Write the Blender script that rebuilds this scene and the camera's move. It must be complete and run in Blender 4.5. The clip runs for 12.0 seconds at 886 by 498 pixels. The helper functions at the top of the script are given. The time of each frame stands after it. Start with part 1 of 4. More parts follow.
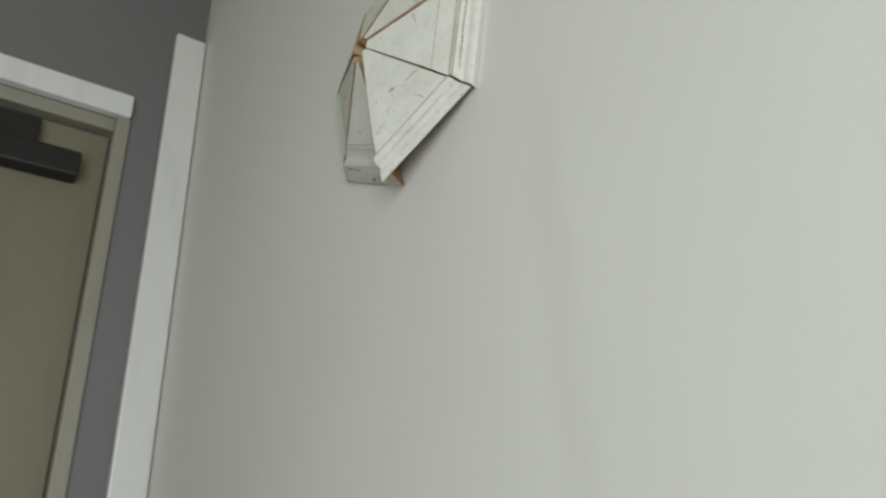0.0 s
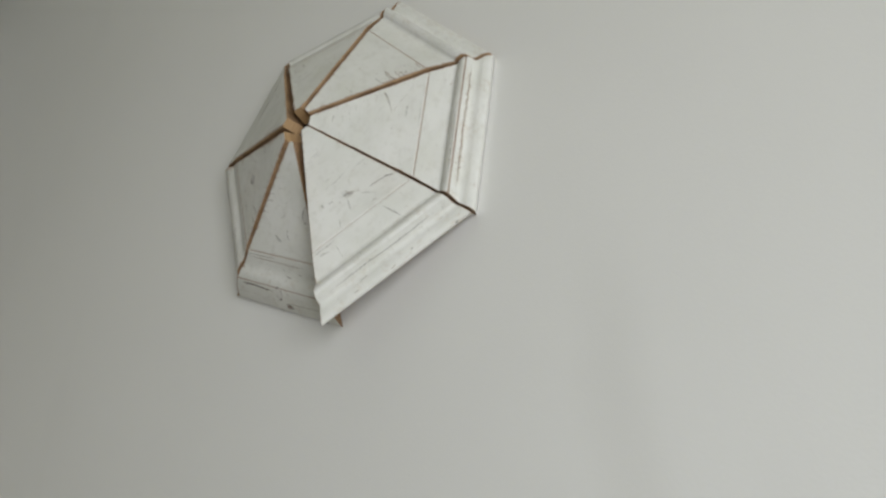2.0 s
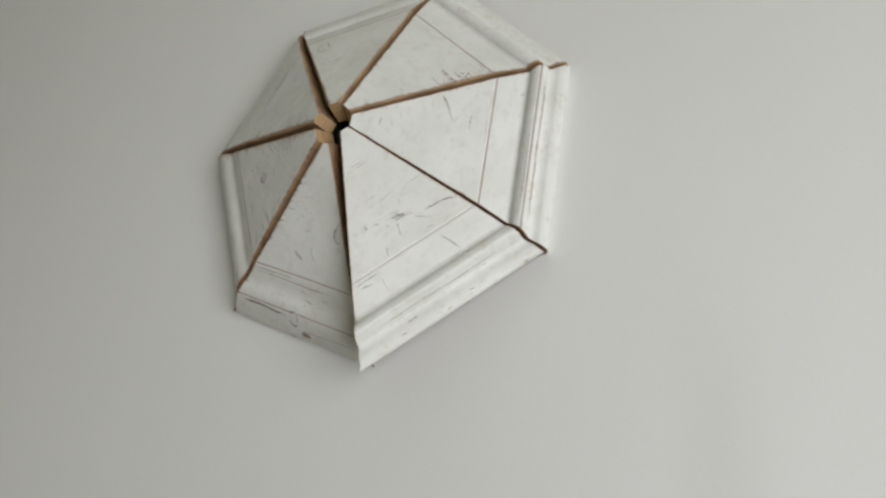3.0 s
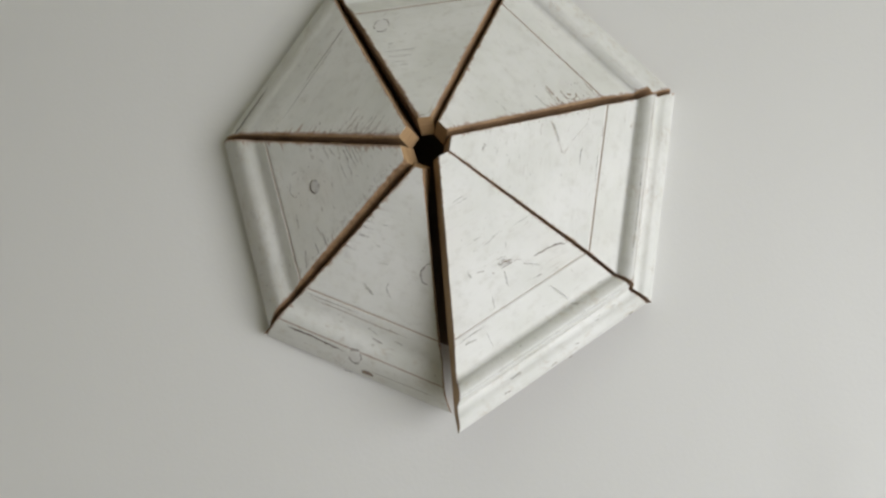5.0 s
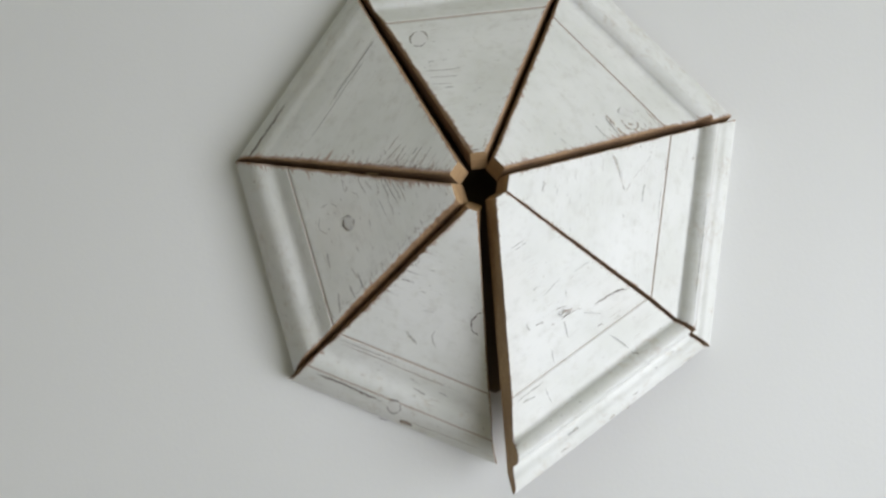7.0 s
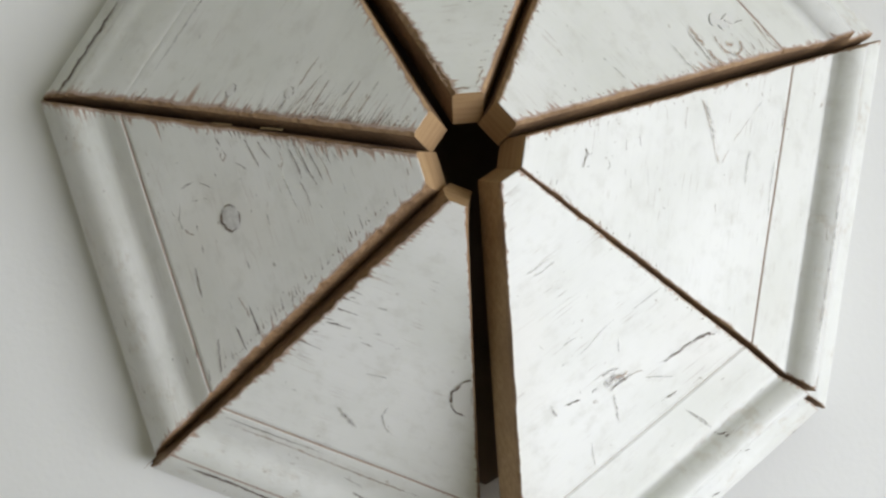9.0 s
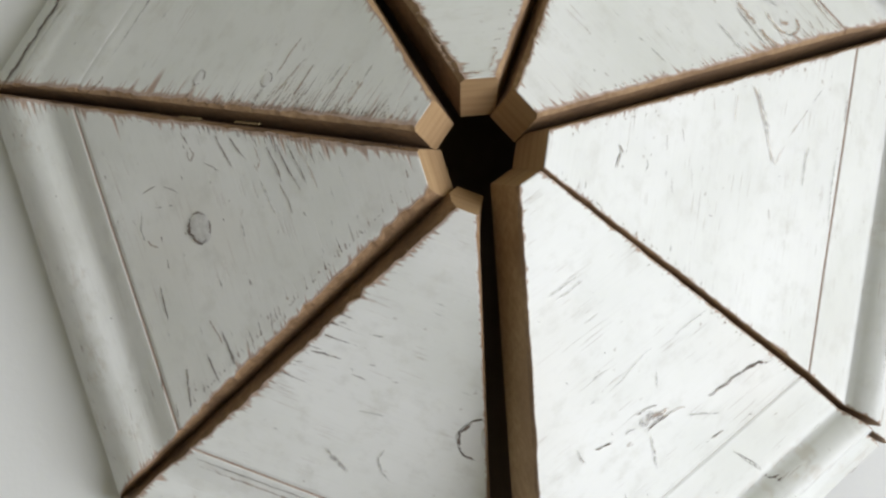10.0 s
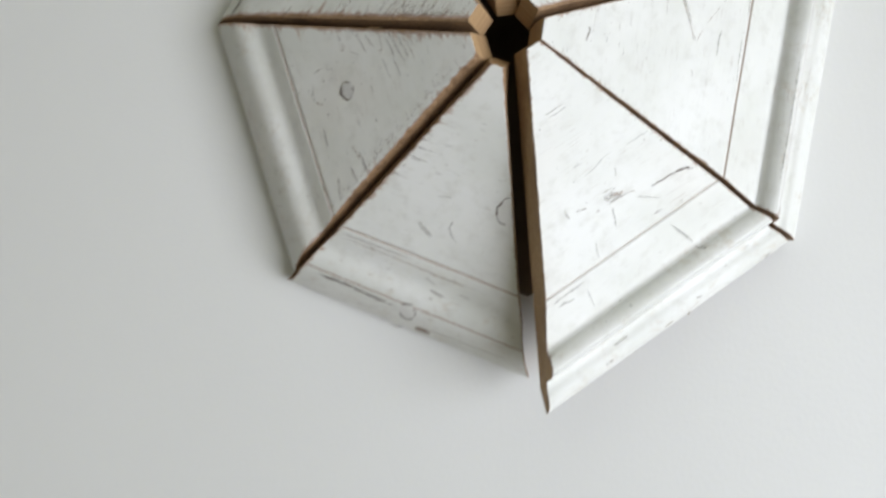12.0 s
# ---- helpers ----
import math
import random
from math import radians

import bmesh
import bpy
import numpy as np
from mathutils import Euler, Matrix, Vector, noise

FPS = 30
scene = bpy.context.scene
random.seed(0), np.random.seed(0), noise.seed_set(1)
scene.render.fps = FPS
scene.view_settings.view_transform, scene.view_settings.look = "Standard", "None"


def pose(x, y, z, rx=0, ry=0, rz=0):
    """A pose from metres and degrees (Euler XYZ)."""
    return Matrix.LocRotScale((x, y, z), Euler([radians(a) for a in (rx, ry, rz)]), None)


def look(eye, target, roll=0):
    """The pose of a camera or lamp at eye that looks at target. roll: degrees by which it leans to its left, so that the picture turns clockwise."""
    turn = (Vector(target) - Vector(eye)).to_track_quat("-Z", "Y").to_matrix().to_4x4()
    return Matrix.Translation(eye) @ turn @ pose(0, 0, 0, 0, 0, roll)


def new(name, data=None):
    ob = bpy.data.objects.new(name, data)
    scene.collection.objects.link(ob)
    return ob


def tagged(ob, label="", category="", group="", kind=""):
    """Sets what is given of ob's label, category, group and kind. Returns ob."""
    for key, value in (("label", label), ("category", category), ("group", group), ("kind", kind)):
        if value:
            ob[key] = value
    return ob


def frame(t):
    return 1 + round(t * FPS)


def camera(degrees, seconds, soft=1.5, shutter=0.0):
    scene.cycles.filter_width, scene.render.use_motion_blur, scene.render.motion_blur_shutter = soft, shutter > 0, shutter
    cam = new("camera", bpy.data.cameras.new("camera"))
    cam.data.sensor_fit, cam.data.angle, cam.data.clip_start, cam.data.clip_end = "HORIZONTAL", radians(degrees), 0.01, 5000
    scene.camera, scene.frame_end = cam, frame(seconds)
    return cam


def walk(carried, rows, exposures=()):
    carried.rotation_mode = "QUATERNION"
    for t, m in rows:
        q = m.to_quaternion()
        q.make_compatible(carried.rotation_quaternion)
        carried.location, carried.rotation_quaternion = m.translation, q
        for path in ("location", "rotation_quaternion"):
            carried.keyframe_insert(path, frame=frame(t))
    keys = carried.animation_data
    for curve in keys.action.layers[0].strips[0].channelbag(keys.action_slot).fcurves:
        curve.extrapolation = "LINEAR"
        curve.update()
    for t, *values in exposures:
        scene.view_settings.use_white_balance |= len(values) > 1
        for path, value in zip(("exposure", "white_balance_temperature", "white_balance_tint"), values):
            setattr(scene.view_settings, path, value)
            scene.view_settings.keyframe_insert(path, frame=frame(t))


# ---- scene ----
cam = camera(66.72, 12.0, soft=2.5, shutter=0.5)
ROWS = [
    (0.0, pose(0.5324, -0.3755, 1.1606, 112.31, 1.58, 51.97)),
    (0.5, pose(0.4769, -0.3666, 1.1985, 113.64, 2.63, 47.59)),
    (1.0, pose(0.4214, -0.3638, 1.2464, 114.36, 3.51, 42.58)),
    (1.5, pose(0.3694, -0.3689, 1.2888, 115.26, 4.08, 37.51)),
    (2.0, pose(0.3187, -0.3810, 1.3334, 115.07, 3.66, 32.25)),
    (2.5, pose(0.2656, -0.3855, 1.3780, 113.12, 3.30, 27.76)),
    (3.0, pose(0.2133, -0.3890, 1.4139, 110.91, 2.70, 23.25)),
    (3.5, pose(0.1643, -0.3986, 1.4481, 107.98, 2.53, 18.66)),
    (5.5, pose(0.0412, -0.4163, 1.5453, 98.09, 4.13, 6.33)),
    (6.0, pose(0.0281, -0.4139, 1.5547, 97.30, 4.17, 5.48)),
    (6.5, pose(0.0142, -0.4162, 1.5648, 96.41, 4.15, 5.29)),
    (7.0, pose(0.0083, -0.3933, 1.5862, 95.48, 4.42, 4.14)),
    (8.8, pose(-0.0017, -0.2490, 1.6258, 89.27, 4.68, 0.09)),
    (9.0, pose(-0.0019, -0.2416, 1.6267, 89.15, 4.71, -0.14)),
    (9.5, pose(-0.0023, -0.2233, 1.6288, 88.90, 4.79, -0.67)),
    (10.0, pose(-0.0026, -0.2118, 1.6301, 89.16, 4.81, 0.01)),
    (10.5, pose(-0.0022, -0.2156, 1.6271, 89.05, 4.72, 0.59)),
    (11.0, pose(0.0027, -0.2367, 1.6150, 89.31, 4.70, 2.05)),
    (11.5, pose(0.0130, -0.2776, 1.5943, 89.40, 4.58, 4.75)),
    (12.0, pose(0.0142, -0.3284, 1.5726, 88.66, 4.64, 8.13)),
]
EXPOSURES = [(0.0, -0.14, 6710, 6), (1.5, -0.20, 6660, 8), (2.5, 0.05, 6610, 12), (3.0, 0.07, 6610, 12), (3.5, 0.01, 6610, 12),
             (5.5, 0.29, 6610, 13), (6.0, 0.37, 6330, 13), (7.0, 0.39, 6300, 13), (9.0, 0.48, 6380, 13), (10.5, 0.51, 6380, 13),
             (11.0, 0.45, 6360, 13), (11.5, 0.52, 6310, 13), (12.0, 0.57, 6280, 13)]
walk(cam, ROWS, EXPOSURES)

# ---- daylight: one window in the wall opposite the corner, sky outside ----
R = 0.15            # radius of the wooden heptagon, corner to centre
ZC = 1.65           # height of its centre
WIN = dict(x=1.05, y0=-1.65, y1=-0.45, z0=0.6, z1=1.8)

world = bpy.data.worlds.new("sky")
scene.world = world
world.use_nodes = True
wn = world.node_tree
sky = wn.nodes.new("ShaderNodeTexSky")
sky.sky_type = "NISHITA"
sky.sun_disc = False
sky.sun_elevation = radians(38)
sky.sun_rotation = radians(200)
wn.links.new(sky.outputs[0], wn.nodes["Background"].inputs[0])
wn.nodes["Background"].inputs[1].default_value = 0.12

sun = new("sun", bpy.data.lights.new("sun", "SUN"))
sun.data.energy, sun.data.angle, sun.data.color = 0.8, radians(12), (1.0, 0.96, 0.9)
sun.matrix_world = look((-4, -6, 8), (0, 0, 0))

lamp = new("window_light", bpy.data.lights.new("window_light", "AREA"))
lamp.data.shape = "RECTANGLE"
lamp.data.size, lamp.data.size_y = WIN["y1"] - WIN["y0"] - 0.1, WIN["z1"] - WIN["z0"] - 0.1
lamp.data.energy, lamp.data.color = 24.8, (0.92, 0.955, 1.0)
lamp.matrix_world = look((WIN["x"] + 0.04, (WIN["y0"] + WIN["y1"]) / 2, (WIN["z0"] + WIN["z1"]) / 2),
                         (0.0, (WIN["y0"] + WIN["y1"]) / 2, (WIN["z0"] + WIN["z1"]) / 2))


# ---- materials ----
class Mat:
    """A small helper round one node material."""

    def __init__(self, name, rough=0.6):
        self.m = bpy.data.materials.new(name)
        self.m.use_nodes = True
        self.t = self.m.node_tree
        self.b = self.t.nodes["Principled BSDF"]
        self.b.inputs["Roughness"].default_value = rough

    def node(self, kind, **inputs):
        n = self.t.nodes.new("ShaderNode" + kind)
        for k, v in inputs.items():
            self.put(n.inputs[k.replace("_", " ")], v)
        return n

    def put(self, socket, v):
        if isinstance(v, bpy.types.NodeSocket):
            self.t.links.new(v, socket)
        else:
            socket.default_value = v

    def math(self, op, a, b=0.0):
        n = self.t.nodes.new("ShaderNodeMath")
        n.operation = op
        self.put(n.inputs[0], a)
        self.put(n.inputs[1], b)
        return n.outputs[0]

    def ramp(self, v, lo, hi):
        n = self.t.nodes.new("ShaderNodeMapRange")
        n.interpolation_type = "SMOOTHSTEP"
        for k, x in (("Value", v), ("From Min", lo), ("From Max", hi)):
            self.put(n.inputs[k], x)
        return n.outputs[0]

    def mix(self, f, a, b):
        n = self.t.nodes.new("ShaderNodeMix")
        n.data_type = "RGBA"
        self.put(n.inputs[0], f)
        self.put(n.inputs[6], a)
        self.put(n.inputs[7], b)
        return n.outputs[2]

    def coords(self, scale=(1, 1, 1), uv=False, attr=None):
        if attr:
            src = self.t.nodes.new("ShaderNodeAttribute")
            src.attribute_name = attr
            out = src.outputs["Vector"]
        else:
            out = self.t.nodes.new("ShaderNodeTexCoord").outputs["UV" if uv else "Object"]
        mp = self.t.nodes.new("ShaderNodeMapping")
        mp.inputs["Scale"].default_value = scale
        self.t.links.new(out, mp.inputs["Vector"])
        return mp.outputs[0]

    def noise(self, vec, scale, detail=4, rough=0.55):
        n = self.node("TexNoise", Vector=vec, Scale=scale, Detail=detail, Roughness=rough)
        return n.outputs["Fac"]

    def bump(self, height, strength=0.3, dist=0.001):
        n = self.node("Bump", Height=height, Strength=strength, Distance=dist)
        self.t.links.new(n.outputs[0], self.b.inputs["Normal"])

    def color(self, c):
        self.put(self.b.inputs["Base Color"], c)


def rgb(r, g, b):
    return (r, g, b, 1)


def wall_paint(name, base, dirt, smear=False):
    k = Mat(name, 0.62)
    o = k.coords()
    big = k.ramp(k.noise(o, 1.7, 3), 0.35, 0.7)
    mid = k.ramp(k.noise(k.coords((6, 6, 1.3)), 1.6, 4), 0.55, 0.8)
    c = k.mix(k.math("MULTIPLY", big, 0.35), base, dirt)
    c = k.mix(k.math("MULTIPLY", mid, 0.22), c, dirt)
    if smear:
        # long faint rub mark, upright on the plaster
        sep = k.t.nodes.new("ShaderNodeSeparateXYZ")
        k.t.links.new(o, sep.inputs[0])
        off = k.math("ADD", k.math("SUBTRACT", sep.outputs[0], 0.205), k.math("MULTIPLY", k.math("SUBTRACT", k.noise(o, 9, 2), 0.5), 0.03))
        band = k.math("SUBTRACT", 1.0, k.ramp(k.math("ABSOLUTE", off), 0.0, 0.03))
        tall = k.math("MULTIPLY", k.ramp(sep.outputs[2], 1.55, 1.42), k.ramp(sep.outputs[2], 1.0, 1.25))
        c = k.mix(k.math("MULTIPLY", k.math("MULTIPLY", band, tall), 0.22), c, rgb(0.58, 0.575, 0.54))
    k.color(c)
    fine = k.noise(o, 420, 2)
    lump = k.noise(o, 38, 3)
    k.bump(k.math("ADD", k.math("MULTIPLY", fine, 0.35), lump), 0.22, 0.0012)
    return k.m


M_WALL = wall_paint("white_wall_paint", rgb(0.78, 0.78, 0.755), rgb(0.69, 0.69, 0.66), True)
M_SIDE = wall_paint("grey_wall_paint", rgb(0.18, 0.18, 0.19), rgb(0.145, 0.145, 0.155))
# unseen walls and ceiling: yellow chosen to warm the light they bounce
M_ROOM = wall_paint("warm_bounce_paint", rgb(0.46, 0.45, 0.10), rgb(0.40, 0.39, 0.085))
M_CEIL = wall_paint("ceiling_paint", rgb(0.74, 0.73, 0.56), rgb(0.68, 0.67, 0.51))


def gloss_paint(name, base, dirt, rough=0.35):
    k = Mat(name, rough)
    o = k.coords((1, 1, 0.25))
    k.color(k.mix(k.math("MULTIPLY", k.ramp(k.noise(o, 22, 4), 0.45, 0.75), 0.5), base, dirt))
    k.bump(k.noise(k.coords((60, 60, 4)), 6, 3), 0.12, 0.001)
    return k.m


M_TRIM = gloss_paint("white_gloss_trim", rgb(0.74, 0.74, 0.75), rgb(0.62, 0.62, 0.62))
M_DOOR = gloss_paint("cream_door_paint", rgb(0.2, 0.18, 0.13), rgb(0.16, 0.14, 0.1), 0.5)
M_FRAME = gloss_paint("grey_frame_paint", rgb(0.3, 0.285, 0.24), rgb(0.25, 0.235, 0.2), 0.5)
M_DARK = gloss_paint("black_metal", rgb(0.008, 0.008, 0.009), rgb(0.014, 0.012, 0.012), 0.55)


def floor_boards():
    k = Mat("floor_wood", 0.45)
    g = k.noise(k.coords((3, 60, 1)), 2.0, 4)
    k.color(k.mix(g, rgb(0.21, 0.17, 0.09), rgb(0.29, 0.24, 0.135)))
    k.bump(g, 0.2, 0.001)
    return k.m


M_FLOOR = floor_boards()


def raw_wood(name, pale, dark, old):
    """Sawn softwood: growth lines along the board, saw marks across it."""
    k = Mat(name, 0.72)
    g = k.noise(k.coords((700, 40, 700), attr="board"), 1.0, 4)
    saw = k.noise(k.coords((1400, 1400, 160), attr="board"), 1.0, 2)
    big = k.noise(k.coords((55, 14, 55), attr="board"), 1.0, 3)
    c = k.mix(k.ramp(g, 0.3, 0.72), pale, dark)
    c = k.mix(k.math("MULTIPLY", k.ramp(big, 0.45, 0.75), 0.7), c, old)
    c = k.mix(k.math("MULTIPLY", k.ramp(saw, 0.55, 0.75), 0.16), c, old)
    k.color(c)
    k.bump(k.math("ADD", g, k.math("MULTIPLY", saw, 0.4)), 0.3, 0.0004)
    return k.m


def chipped_paint():
    """Thick old white paint on pine: torn back to the wood along the saw cuts, drag lines with the grain."""
    k = Mat("chipped_white_paint", 0.42)
    edge = k.t.nodes.new("ShaderNodeAttribute")
    edge.attribute_name = "edge"
    e = edge.outputs["Fac"]
    oi = k.t.nodes.new("ShaderNodeObjectInfo").outputs["Random"]
    base = k.t.nodes.new("ShaderNodeAttribute")
    base.attribute_name = "board"

    def shifted(scale):
        add = k.t.nodes.new("ShaderNodeVectorMath")
        add.operation = "ADD"
        k.t.links.new(base.outputs["Vector"], add.inputs[0])
        cx = k.t.nodes.new("ShaderNodeCombineXYZ")
        k.put(cx.inputs[0], k.math("MULTIPLY", oi, 7.0))
        k.put(cx.inputs[1], k.math("MULTIPLY", oi, 3.0))
        k.t.links.new(cx.outputs[0], add.inputs[1])
        mp = k.t.nodes.new("ShaderNodeMapping")
        mp.inputs["Scale"].default_value = scale
        k.t.links.new(add.outputs[0], mp.inputs["Vector"])
        return mp.outputs[0]

    # board: x down the slope, y along the grain
    grain = k.noise(shifted((1500, 60, 1)), 1.0, 3)
    streak = k.noise(shifted((1250, 48, 1)), 1.0, 2)
    tear = k.noise(shifted((430, 24, 1)), 1.0, 2)
    hair = k.noise(shifted((1900, 70, 1)), 1.0, 1)
    patch = k.noise(shifted((75, 75, 1)), 1.0, 3)
    blot = k.noise(shifted((26, 20, 1)), 1.0, 4)
    cloud = k.noise(shifted((9, 9, 1)), 1.0, 3)
    speck = k.noise(shifted((420, 260, 1)), 1.0, 2)
    sep = k.t.nodes.new("ShaderNodeSeparateXYZ")
    k.t.links.new(base.outputs["Vector"], sep.inputs[0])
    rim = k.ramp(sep.outputs[0], 0.742 * R / 0.9285, 0.77 * R / 0.9285)
    # bare band along the cuts, fine nicks and longer tears that follow the grain
    nick = k.math("MULTIPLY", k.ramp(streak, 0.5, 0.68), k.math("ADD", 0.0012, k.math("MULTIPLY", k.ramp(patch, 0.35, 0.7), 0.0034)))
    rip = k.math("MULTIPLY", k.ramp(tear, 0.56, 0.72), k.math("MULTIPLY", k.ramp(blot, 0.42, 0.62), 0.006))
    reach = k.math("ADD", k.math("ADD", 0.0002, k.math("MULTIPLY", patch, 0.0016)), k.math("MAXIMUM", nick, rip))
    torn = k.math("SUBTRACT", 1.0, k.ramp(e, k.math("MULTIPLY", reach, 0.35), reach))
    lines = k.math("MULTIPLY", k.ramp(hair, 0.63, 0.7), k.ramp(patch, 0.48, 0.62))
    scrape = k.math("MULTIPLY", k.ramp(streak, 0.6, 0.72), k.ramp(cloud, 0.5, 0.66))
    dots = k.math("MULTIPLY", k.ramp(speck, 0.70, 0.75), k.ramp(patch, 0.42, 0.6))
    scuff = k.math("MULTIPLY", rim, k.math("MULTIPLY", k.ramp(patch, 0.51, 0.66), k.ramp(speck, 0.42, 0.62)))
    white = k.mix(k.ramp(blot, 0.33, 0.7), rgb(0.795, 0.797, 0.765), rgb(0.70, 0.707, 0.66))
    white = k.mix(k.math("MULTIPLY", k.ramp(cloud, 0.5, 0.72), 0.5), white, rgb(0.70, 0.675, 0.615))
    white = k.mix(k.math("MULTIPLY", k.ramp(grain, 0.5, 0.8), 0.16), white, rgb(0.60, 0.585, 0.55))
    mott = k.noise(shifted((150, 110, 1)), 1.0, 5, 0.65)
    white = k.mix(k.math("MULTIPLY", k.ramp(mott, 0.48, 0.72), 0.65), white, rgb(0.64, 0.635, 0.585))
    wood = k.mix(k.ramp(grain, 0.3, 0.7), rgb(0.47, 0.31, 0.22), rgb(0.27, 0.155, 0.10))
    c = k.mix(k.math("MULTIPLY", scrape, 0.4), white, rgb(0.50, 0.44, 0.39))
    c = k.mix(k.math("MULTIPLY", lines, 0.36), c, rgb(0.36, 0.29, 0.24))
    c = k.mix(k.math("MULTIPLY", dots, 0.65), c, rgb(0.32, 0.27, 0.22))
    c = k.mix(k.math("MULTIPLY", scuff, 0.4), c, rgb(0.57, 0.51, 0.42))
    c = k.mix(k.math("MULTIPLY", torn, 0.8), c, wood)
    k.color(c)
    k.put(k.b.inputs["Roughness"], k.math("ADD", 0.5, k.math("MULTIPLY", torn, 0.35)))
    h = k.math("ADD", k.math("MULTIPLY", grain, 0.22), k.math("ADD", k.math("MULTIPLY", mott, 0.5), k.math("MULTIPLY", blot, 0.6)))
    h = k.math("SUBTRACT", h, k.math("ADD", torn, k.math("ADD", lines, k.math("MULTIPLY", scuff, 0.6))))
    k.bump(h, 0.45, 0.0004)
    return k.m


# same pine twice: darkened for shade down the cuts, lighter for the lit faces
M_CUT_SHADE = raw_wood("shaded_cut_pine", rgb(0.345, 0.215, 0.115), rgb(0.225, 0.135, 0.068), rgb(0.12, 0.068, 0.035))
M_CUT_LIT = raw_wood("lit_cut_pine", rgb(0.47, 0.315, 0.165), rgb(0.37, 0.23, 0.11), rgb(0.27, 0.155, 0.07))
M_LIP = raw_wood("worn_edge_pine", rgb(0.44, 0.295, 0.165), rgb(0.32, 0.20, 0.105), rgb(0.20, 0.12, 0.065))
M_PAINT = chipped_paint()


def plain(name, c1, c2, rough=0.7, scale=300):
    k = Mat(name, rough)
    n = k.noise(k.coords(), scale, 3)
    k.color(k.mix(n, c1, c2))
    k.bump(n, 0.2, 0.0004)
    return k.m


def mark(name, c1, c2, rough, scale, lo, hi, most):
    """Worn-in dirt, bare wood or a split in the paint: thins out raggedly towards its border (attribute soft)."""
    k = Mat(name, rough)
    n = k.noise(k.coords(), scale, 4, 0.65)
    k.color(k.mix(k.ramp(k.noise(k.coords(), scale * 0.4, 2), 0.3, 0.7), c1, c2))
    soft = k.t.nodes.new("ShaderNodeAttribute")
    soft.attribute_name = "soft"
    body = k.math("ADD", soft.outputs["Fac"], k.math("MULTIPLY", k.math("SUBTRACT", n, 0.5), 1.5))
    k.put(k.b.inputs["Alpha"], k.math("MULTIPLY", k.ramp(body, lo, hi), most))
    return k.m


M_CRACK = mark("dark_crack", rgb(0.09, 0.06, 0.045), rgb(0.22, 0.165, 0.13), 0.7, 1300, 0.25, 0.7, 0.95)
M_KNOT = plain("painted_knot", rgb(0.80, 0.79, 0.76), rgb(0.40, 0.39, 0.37), 0.45, 700)
M_CAP = plain("painted_cap", rgb(0.78, 0.775, 0.75), rgb(0.69, 0.685, 0.65), 0.42, 150)
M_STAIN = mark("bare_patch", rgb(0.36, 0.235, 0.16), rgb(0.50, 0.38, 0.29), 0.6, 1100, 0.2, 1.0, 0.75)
# brown that puts the darkness of the hollow centre into colour
M_HOLLOW = plain("hollow_shade_brown", rgb(0.19, 0.15, 0.14), rgb(0.27, 0.215, 0.20), 0.8, 60)
M_SMUDGE = mark("grey_smudge", rgb(0.33, 0.31, 0.285), rgb(0.47, 0.445, 0.41), 0.5, 900, 0.1, 1.1, 0.6)
M_JOINT = plain("brown_joint", rgb(0.50, 0.39, 0.31), rgb(0.26, 0.165, 0.12), 0.6, 90)
# pale yellow colour for the light that shows through the open cut
M_SLIT = plain("pale_light_slit", rgb(0.7, 0.55, 0.3), rgb(0.6, 0.45, 0.22))


# ---- building helpers ----
def part(name, bm, material, parent=None, label=""):
    me = bpy.data.meshes.new(name)
    bm.to_mesh(me)
    bm.free()
    for mat in material if isinstance(material, (list, tuple)) else [material]:
        me.materials.append(mat)
    ob = new(name, me)
    if parent:
        ob.parent = parent
    if label:
        tagged(ob, label)
    return ob


def box(bm, lo, hi, bevel=0.0):
    d = bmesh.ops.create_cube(bm, size=1.0)
    for v in d["verts"]:
        for i in range(3):
            v.co[i] = lo[i] + (v.co[i] + 0.5) * (hi[i] - lo[i])
    if bevel:
        es = list({e for v in d["verts"] for e in v.link_edges})
        bmesh.ops.bevel(bm, geom=es, offset=bevel, segments=2, affect="EDGES", profile=0.6)
    return bm


def block(name, lo, hi, material, parent=None, bevel=0.0, label=""):
    return part(name, box(bmesh.new(), lo, hi, bevel), material, parent, label)


# ---- the room ----
XL, XR, YB, ZT, TH = -5.42 * R, WIN["x"], -4.6, 2.62, 0.12
DOOR = dict(y0=-0.88 * R - 0.86, y1=-0.88 * R, zt=ZC + 2.08 * R)

tagged(block("wall_north", (XL - TH, 0, 0), (XR + TH, TH, ZT), M_WALL),
       "off-white matt painted plaster wall", "wall", kind="structure")
tagged(block("wall_south", (XL - TH, YB - TH, 0), (XR + TH, YB, ZT), M_ROOM),
       "unseen wall, yellowish to warm the bounced light", "wall", kind="structure")
bm = bmesh.new()
box(bm, (XL - TH, DOOR["y1"], 0), (XL, 0, ZT))
box(bm, (XL - TH, YB, 0), (XL, DOOR["y0"], ZT))
box(bm, (XL - TH, DOOR["y0"], DOOR["zt"]), (XL, DOOR["y1"], ZT))
tagged(part("wall_west", bm, M_SIDE), "grey painted wall with a doorway", "wall", kind="structure")
bm = bmesh.new()
box(bm, (XR, WIN["y1"], 0), (XR + TH, 0, ZT))
box(bm, (XR, YB, 0), (XR + TH, WIN["y0"], ZT))
box(bm, (XR, WIN["y0"], 0), (XR + TH, WIN["y1"], WIN["z0"]))
box(bm, (XR, WIN["y0"], WIN["z1"]), (XR + TH, WIN["y1"], ZT))
